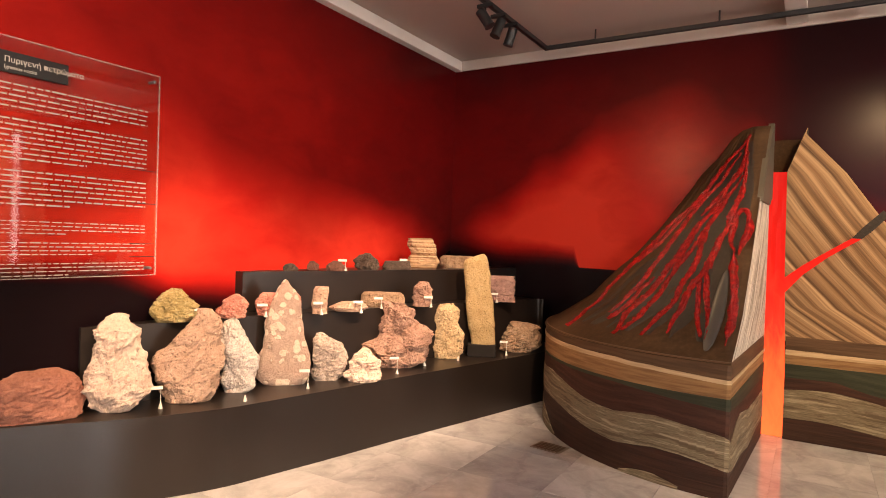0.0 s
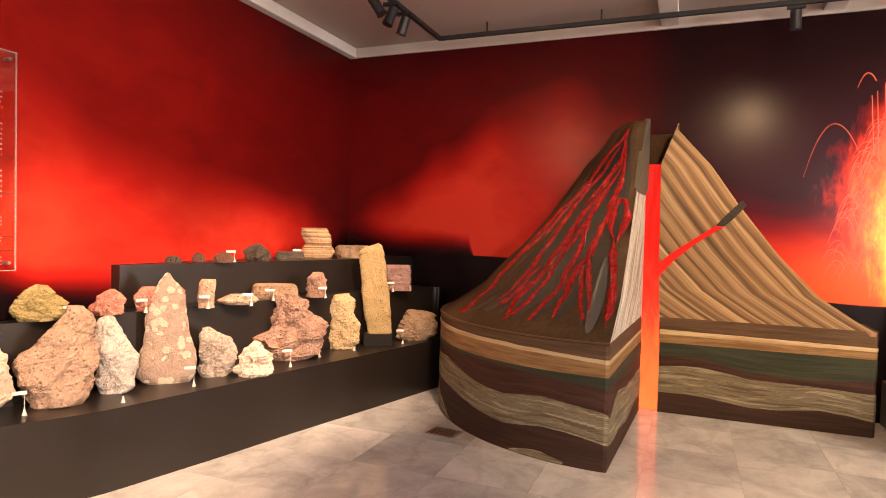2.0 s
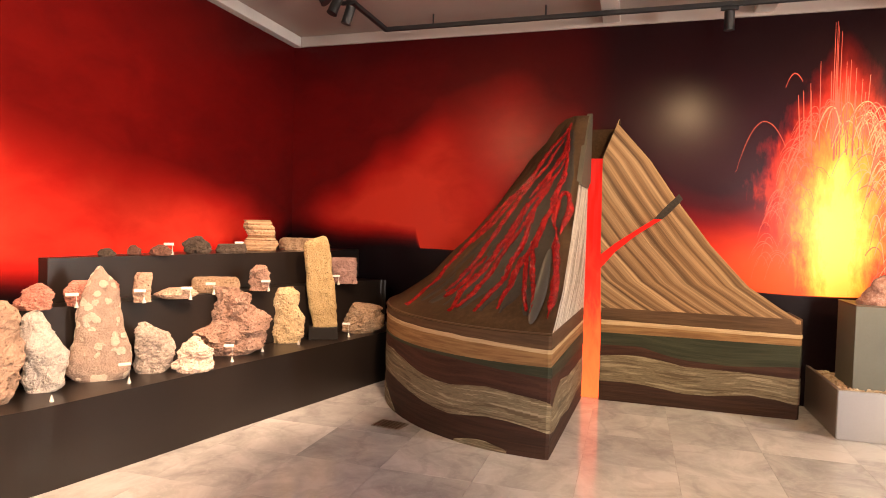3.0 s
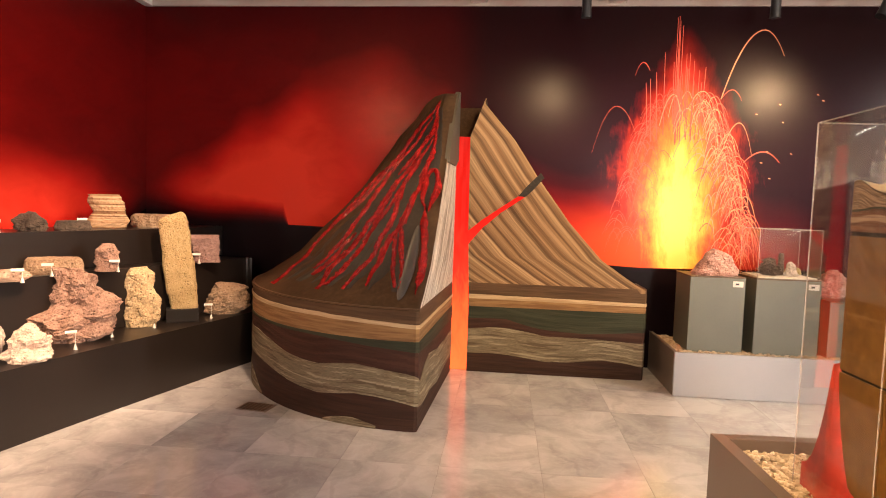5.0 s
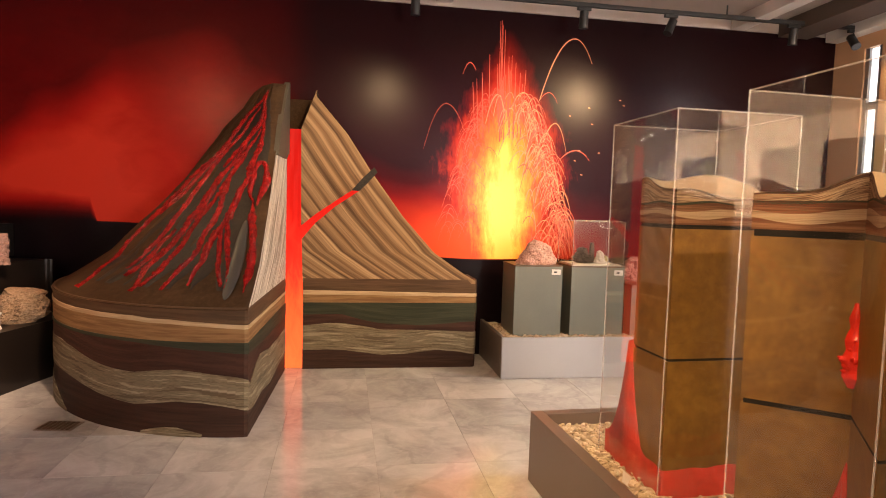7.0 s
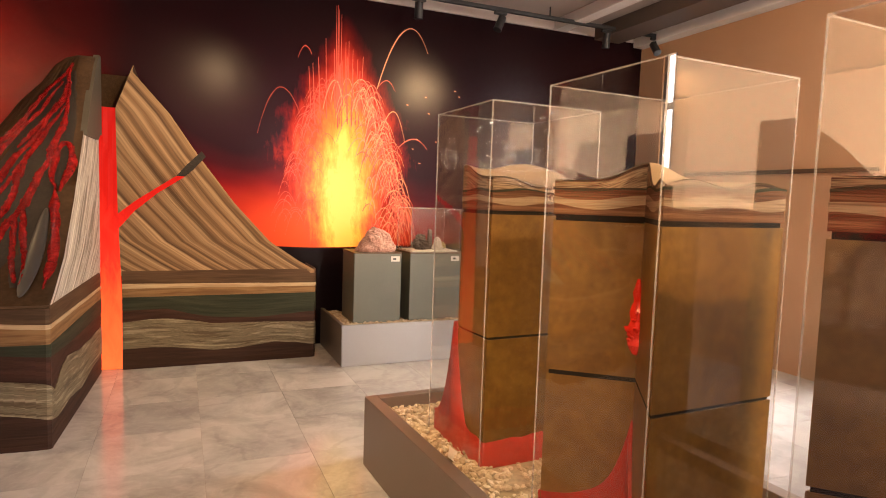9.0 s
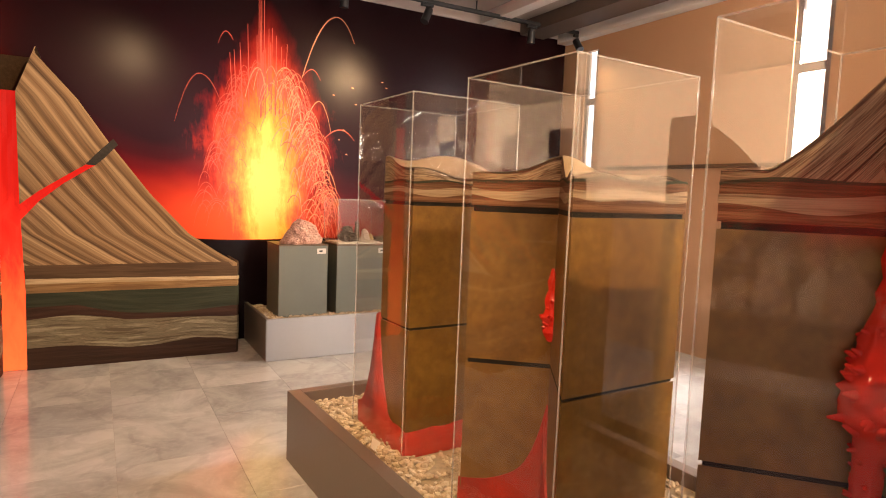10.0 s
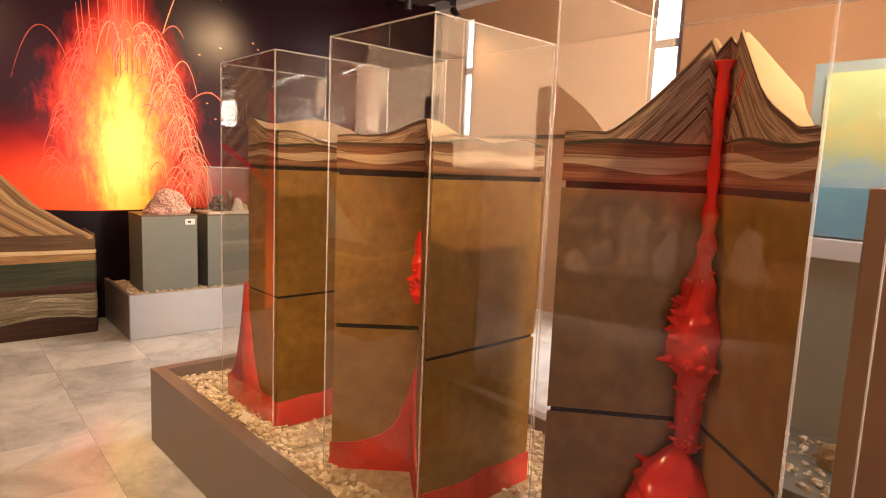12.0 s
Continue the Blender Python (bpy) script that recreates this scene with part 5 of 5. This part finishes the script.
def lava_body(name, cx, cy, rows, spikes, seed, parent, squash=0.8, segs=44, per=12, studs=0):
    """A lumpy red column turned from radius rows, studded with small spikes."""
    bm = bmesh.new()
    zs = np.linspace(rows[0][0], rows[-1][0], (len(rows) - 1) * per + 1)
    prev = None
    for z in zs:
        r = float(np.interp(z, [a for a, _ in rows], [b for _, b in rows]))
        ring_ = []
        for k in range(segs):
            a = 2 * math.pi * k / segs
            q = Vector((math.cos(a) * 1.6, math.sin(a) * 1.6, z * 20 + seed * 5))
            bumpy = 1 + 0.22 * noise.noise(q) + spikes * min(1.0, r / 0.055) ** 2 * max(0, noise.noise(q * 1.7 + Vector((3, 1, 8))) - 0.16) ** 1.3 * 3.0
            ring_.append(bm.verts.new((cx + math.cos(a) * r * bumpy * squash, cy + math.sin(a) * r * bumpy, z)))
        if prev:
            for k in range(segs):
                bm.faces.new((prev[k], prev[(k + 1) % segs], ring_[(k + 1) % segs], ring_[k]))
        prev = ring_
    bm.faces.new(prev)
    r_ = random.Random(seed)
    for k in range(studs):
        z, a = r_.uniform(zs[0], zs[-1]), r_.uniform(0, 2 * math.pi)
        r = float(np.interp(z, [q for q, _ in rows], [q for _, q in rows]))
        if r < 0.018:
            continue
        c = Vector((cx + math.cos(a) * r * squash * 0.9, cy + math.sin(a) * r * 0.9, z))
        d = Vector((math.cos(a), math.sin(a), r_.uniform(-0.2, 0.7))).normalized()
        rod(c - d * r * 0.25, c + d * r * r_.uniform(0.35, 0.62), min(0.017, r * 0.30), 0.003, 9, bm)
    return part(name, bm, M["redgloss"], parent, "", True)


CASES = ((-0.97, -0.41), (-1.93, -1.37), (-2.961, -2.375))
U0, U1 = 0.21, 0.77
for ci, (v0, v1) in enumerate(CASES):
    case = thing("acrylic_case", "tall clear acrylic case with polished joints over a model", "display case", "model cases", at=PL @ pose(U0, -0.69, 0, 0, 0, -1.3) @ pose(-U0, 0.69, 0) if ci == 0 else PL)
    acrylic_box(case, U0, v0, BED + 0.004, U1, v1, 1.95)
    m0, m1, a0, a1 = v0 + 0.022, v1 - 0.022, U0 + 0.022, U1 - 0.03
    labels = ("block model of flat rock beds over magma", "brown block model of rock beds with a rising magma body", "block model of a cutaway volcano over a red magma chamber")
    mod = thing("geology_model", labels[ci], "geology model", "magma models", at=PL)
    if ci == 0:
        m1 = v0 + 0.30
        quads, outer = [((a0, m1), (a0, m0), (a1, m0), (a1, m1))], [("ab", "bc", "cd", "da")]
        apex = None
    else:
        m0, a1 = v0 + 0.010, (U1 - 0.008 if ci == 1 else a1)
        apex = (a0 + 0.235, (m0 + m1) / 2 + (0.05 if ci == 1 else 0.0))
        mid = (a1, apex[1])
        back = m0 + (0.23 if ci == 2 else 0.0)
        quads = [((a0, m1), apex, mid, (a1, m1)), (apex, (a0, m0), (a1, back), mid)]
        outer = [("ab", "cd", "da"), ("ab", "bc", "cd")]

    def shrink(qs, k):
        cx, cy = (a0 + a1) / 2, (m0 + m1) / 2
        return [tuple((cx + (x - cx) * k, cy + (y - cy) * k) for x, y in q) for q in qs]

    G = 1.487
    ztop = (lambda x, y: 0.0)
    if ci == 0:
        ztop = lambda x, y: 1.615 + 0.075 * math.exp(-((y - m1 + 0.02) / 0.10) ** 2) + 0.018 * math.sin(x * 14 + y * 9)
    elif ci == 1:
        ztop = lambda x, y: 1.600 + 0.075 * math.exp(-(((x - apex[0] - 0.02) / 0.13) ** 2 + ((y - apex[1]) / 0.10) ** 2)) + 0.010 * math.sin(x * 21 + y * 16)
    else:
        def ztop(x, y):
            d = math.hypot((x - apex[0]) * 0.85, y - apex[1])
            return max(1.605, 1.60 + 0.275 * max(0.0, 1 - d / 0.275) ** 1.3 + 0.010 * math.sin(x * 17 + y * 23)) - (0.045 if d < 0.032 else 0)
    SM = 0.925 if ci == 0 else 0.905
    lowtop = (lambda x, y: SM - 0.007)
    # red magma base, its top edge uneven
    if ci == 0:
        base_q, base_o = [((a0 - 0.01, v1 - 0.05), (a0 - 0.005, m0 - 0.008), (a1, m0 - 0.008), (a1, v1 - 0.05))], [("ab", "bc", "cd", "da")]
        rise = lambda x, y: 0.46 + 0.55 * max(0.0, 1 - abs(y - m1 - 0.02) / 0.20) ** 2.6 * (1 if y > m1 - 0.1 else 0.5) + 0.015 * noise.noise(Vector((x * 12, y * 12, 3)))
        quads_block("magma_base", base_q, base_o, lambda x, y: BED - 0.01, rise, M["redmatt"], mod, "rough red magma base flaring at one side", 22, smooth=True)
    else:
        tall = 0.34 if ci == 1 else 0.10
        base_q = [tuple((q[0] - 0.016, q[1]) if math.hypot(q[0] - apex[0], q[1] - apex[1]) < 0.02 else q for q in qd) for qd in shrink(quads, 1.022)]
        quads_block("magma_base", base_q, outer, lambda x, y: BED - 0.01, lambda x, y: 0.445 + tall * math.exp(-math.hypot(x - apex[0], y - apex[1]) / 0.058) + 0.02 * noise.noise(Vector((x * 9, y * 9, ci))), M["redmatt"], mod, "rough red magma base rising to the inner corner", 26)
    quads_block("lower_block", quads, outer, lambda x, y: 0.40, lowtop, M["bodywood"], mod, "olive-brown patinated lower block", 4)
    quads_block("joint", shrink(quads, 0.975), outer, lambda x, y: SM - 0.009, lambda x, y: SM + 0.007, M["gap"], mod, "", 3)
    quads_block("upper_block", quads, outer, lambda x, y: SM + 0.005, lambda x, y: 1.470, M["bodywood"], mod, "olive-brown patinated upper block", 4)
    quads_block("joint", shrink(quads, 0.975), outer, lambda x, y: 1.466, lambda x, y: 1.489, M["gap"], mod, "", 3)
    wv = lambda k: (lambda x, y: k + 0.007 * math.sin(x * 19 + k * 40) + 0.006 * math.sin(y * 23 + k * 9))
    quads_block("rust_bed", quads, outer, lambda x, y: G, wv(1.522), M["minired"], mod, "rust red lower beds", 20)
    quads_block("pale_bed", shrink(quads, 1.006), outer, wv(1.522), wv(1.553), M["palebed"], mod, "pale wavy beds", 20)
    quads_block("rust_bed", quads, outer, wv(1.553), wv(1.578), M["minired"], mod, "", 20)
    quads_block("green_line", shrink(quads, 1.004), outer, wv(1.578), wv(1.586), M["greenbed"], mod, "", 20)
    quads_block("upper_bed", quads, outer, wv(1.586), ztop, M["minibeds"], mod, "finely striped upper beds", 26, drape=True)
    quads_block("terrain", quads, outer, None, ztop, M["sandtop"], mod, "smooth sand-coloured land surface", 26, True, True, 0.003)
    if ci == 1:
        lava_body("magma_blob", apex[0] - 0.01, apex[1], ((1.00, 0.010), (1.035, 0.034), (1.06, 0.026), (1.09, 0.036), (1.12, 0.022), (1.15, 0.028), (1.19, 0.014), (1.22, 0.018), (1.27, 0.006)), 0.8, 3, mod, studs=60)
    if ci == 2:
        lava_body("magma_chamber", apex[0] - 0.055, apex[1] + 0.012, ((0.36, 0.11), (0.5, 0.125), (0.64, 0.12), (0.74, 0.10), (0.80, 0.065), (0.835, 0.03), (0.85, 0.01)), 0.2, 7, mod, studs=26)
        lava_body("magma_bulb", apex[0] - 0.035, apex[1], ((0.84, 0.030), (0.98, 0.030), (1.03, 0.040), (1.06, 0.062), (1.11, 0.066), (1.16, 0.060), (1.22, 0.045), (1.28, 0.026), (1.33, 0.014)), 0.25, 9, mod, studs=90)
        lava_body("magma_pipe", apex[0] - 0.022, apex[1], ((1.31, 0.014), (1.345, 0.024), (1.38, 0.012), (1.42, 0.020), (1.46, 0.011), (1.52, 0.015), (1.60, 0.011), (1.70, 0.015), (1.755, 0.013), (1.775, 0.024)), 0.3, 11, mod)
        rod_b = rod((apex[0] - 0.015, apex[1] - 0.03, 1.66), (apex[0] - 0.045, apex[1] - 0.062, 1.745), 0.008, 0.007, 10)
        part("side_dyke", rod_b, M["redgloss"], mod)
for lx, ly, rz in ((0.15, -0.80, 30), (0.16, -1.86, 35)):
    lab = thing("model_label", "small cream label card lying on the gravel", "label", "model labels", at=PL @ pose(lx, ly, BED + 0.012, 0, 0, 90 - rz))
    c = box(-0.06, -0.022, 0.012, 0.06, 0.022, 0.015)
    bmesh.ops.rotate(c, verts=c.verts, matrix=Matrix.Rotation(radians(35), 3, "X"))
    part("card", c, M["white"], lab)

# ---- plinth with pedestals by the eruption wall ----
plinth = thing("plinth", "light grey steel tray plinth filled with pale gravel", "plinth")
PX0, PX1, PY0, PY1, PZ = 1.47, 3.9, 5.43, BACK - 0.02, 0.375
part("front", box(PX0, PY0, 0.002, PX1, PY0 + 0.03, PZ, 0.003), M["greysteel"], plinth)
part("side", box(PX0 - 0.002, PY0 + 0.03, 0.002, PX0 + 0.03, PY1, PZ, 0.003), M["steel"], plinth)
part("side", box(PX1 - 0.03, PY0 + 0.03, 0.002, PX1, PY1, PZ, 0.003), M["steel"], plinth)
part("gravel_bed", box(PX0 + 0.03, PY0 + 0.03, 0.2, PX1 - 0.03, PY1, 0.33), M["sandbed"], plinth)
pebbles("gravel", PX0 + 0.04, PY0 + 0.04, PX1 - 0.04, 5.72, 0.335, 1500, 0.02, plinth, 8)
pebbles("gravel", PX0 + 0.04, 5.72, 1.62, PY1 - 0.03, 0.335, 250, 0.02, plinth, 9)
for x0, x1, z1 in ((1.63, 2.09, 1.005), (2.18, 2.71, 1.005), (2.79, 3.25, 0.83)):
    ped = thing("pedestal", "grey-green painted square pedestal standing in gravel", "pedestal", "pedestals")
    part("body", box(x0, 5.66, 0.331, x1, 6.10, z1 - 0.012, 0.003), M["pedestal"], ped)
    part("top", box(x0 - 0.003, 5.657, z1 - 0.012, x1 + 0.003, 6.103, z1, 0.002), M["pedestal_side"], ped)
    if z1 > 0.9:
        tag_ = part("label_card", box(x1 - 0.105, 5.654, z1 - 0.085, x1 - 0.02, 5.6595, z1 - 0.035), M["white"], ped, "small white label")
        part("print_bar", box(x1 - 0.085, 5.653, z1 - 0.068, x1 - 0.055, 5.654, z1 - 0.052), M["ink"], tag_)
rock("rock", "pink and white crystalline boulder on a pedestal", (1.88, 5.82, 1.003), 0.40, 0.235, 10, RM["rosewhite"], ((0, -0.48, 0.5), (0.12, -0.5, 0.5), (0.45, -0.32, 0.44), (0.72, -0.20, 0.30), (0.93, -0.13, 0.08), (1, -0.09, -0.02)), 0.7, 0.08, 21)
rock("rock", "rounded pink stone on the low pedestal", (2.95, 5.96, 0.828), 0.24, 0.25, 10, RM["rosewhite"], LUMP, 0.8, 0.08, 22)
vit = thing("vitrine", "small clear acrylic vitrine on a pedestal", "vitrine")
acrylic_box(vit, 2.19, 5.675, 1.007, 2.70, 6.08, 1.43, 0.0025)
part("base", box(2.205, 5.69, 1.006, 2.685, 6.065, 1.018), M["white"], vit)
rock("mineral", "dark spiky crystal cluster in the vitrine", (2.36, 5.85, 1.017), 0.15, 0.15, 10, RM["darkgrey"], LUMP, 0.8, 0.22, 23, 2, cat="mineral")
rock("mineral", "tall dark crystal in the vitrine", (2.47, 5.90, 1.017), 0.05, 0.20, 10, RM["darkgrey"], SLAB, 0.7, 0.05, 24, 4, cat="mineral")
rock("mineral", "white pointed crystal in the vitrine", (2.52, 5.82, 1.017), 0.13, 0.13, 10, RM["white"], PEAK, 0.6, 0.07, 25, 2.4, cat="mineral")
rock("mineral", "yellow brown mineral lump in the vitrine", (2.60, 5.96, 1.017), 0.16, 0.075, 10, RM["sulphur"], LUMP, 0.7, 0.1, 26, cat="mineral")

# ---- display beyond the last case ----
disp = thing("painted_diorama", "diorama box with a turquoise and yellow underwater painting", "diorama")
m_, nt, b = nodes_of("turquoise and yellow painting")
v = coords(nt)
sp = nt.nodes.new("ShaderNodeSeparateXYZ")
nt.links.new(v, sp.inputs[0])
nz = noise_tex(nt, v, 3.5, 5, 0.6, 1.2)
fac = math_node(nt, "ADD", math_node(nt, "MULTIPLY", math_node(nt, "SUBTRACT", sp.outputs[2], 1.2), 0.9), math_node(nt, "MULTIPLY", math_node(nt, "SUBTRACT", nz, 0.5), 0.55))
nt.links.new(ramp(nt, fac, ((0.0, (0.60, 0.52, 0.34)), (0.06, (0.14, 0.40, 0.52)), (0.20, (0.11, 0.38, 0.52)), (0.30, (0.20, 0.48, 0.52)), (0.37, (0.46, 0.54, 0.22)), (0.48, (0.64, 0.54, 0.15)), (0.58, (0.50, 0.52, 0.18)))), b.inputs["Base Color"])
b.inputs["Roughness"].default_value = 0.5
part("painting", box(3.40, 0.80, 1.27, 3.42, 1.16, 2.0), m_, disp, "turquoise and yellow sea painting")
part("back", box(3.425, 0.40, 0.0, 3.46, 1.22, 2.05), M["dioback"], disp, "grey-green back board")
part("ledge", box(3.36, 0.80, 1.17, 3.425, 1.20, 1.26, 0.004), M["cornice"], disp, "pale ledge under the painting")
part("shelf", box(2.75, 0.40, 0.0, 3.425, 1.50, 0.33, 0.004), M["pedestal"], disp)
pebbles("sand_stones", 2.78, 0.43, 3.35, 1.45, 0.33, 260, 0.02, disp, 12)
rock("rock", "small tan stone lying in the diorama", (3.1, 0.86, 0.33), 0.16, 0.10, 60, RM["tan"], LUMP, 0.7, 0.1, 27)
tagged(part("pillar", box(2.38, 0.10, 0.0, 2.64, 0.66, 1.50, 0.006), M["pillar"]), "brown display pillar beside the cases", "pillar")
# unseen lamp added to brighten the painting
area_lamp((3.0, 0.9, 2.3), (3.38, 1.05, 1.5), 13, 0.2, 0.6, (0.95, 0.97, 1.0))

# ---- floor tiles ----
TW, TL = 0.60, 0.60
tile_me = mesh_of(box(0.0008, 0.0008, -0.012, TW - 0.0008, TL - 0.0008, 0.0, 0.0006), "tile", M["marble"])
ny, nx = int((BACK - FRONT) / TL) + 1, int((RIGHT - LEFT) / TW) + 1
for i in range(nx):
    for j in range(ny):
        t = new("tile", tile_me)
        t.parent = floor
        t.location = (LEFT - 0.15 + i * TW, FRONT - 0.1 + j * TL, rng.uniform(-0.0004, 0.0004))
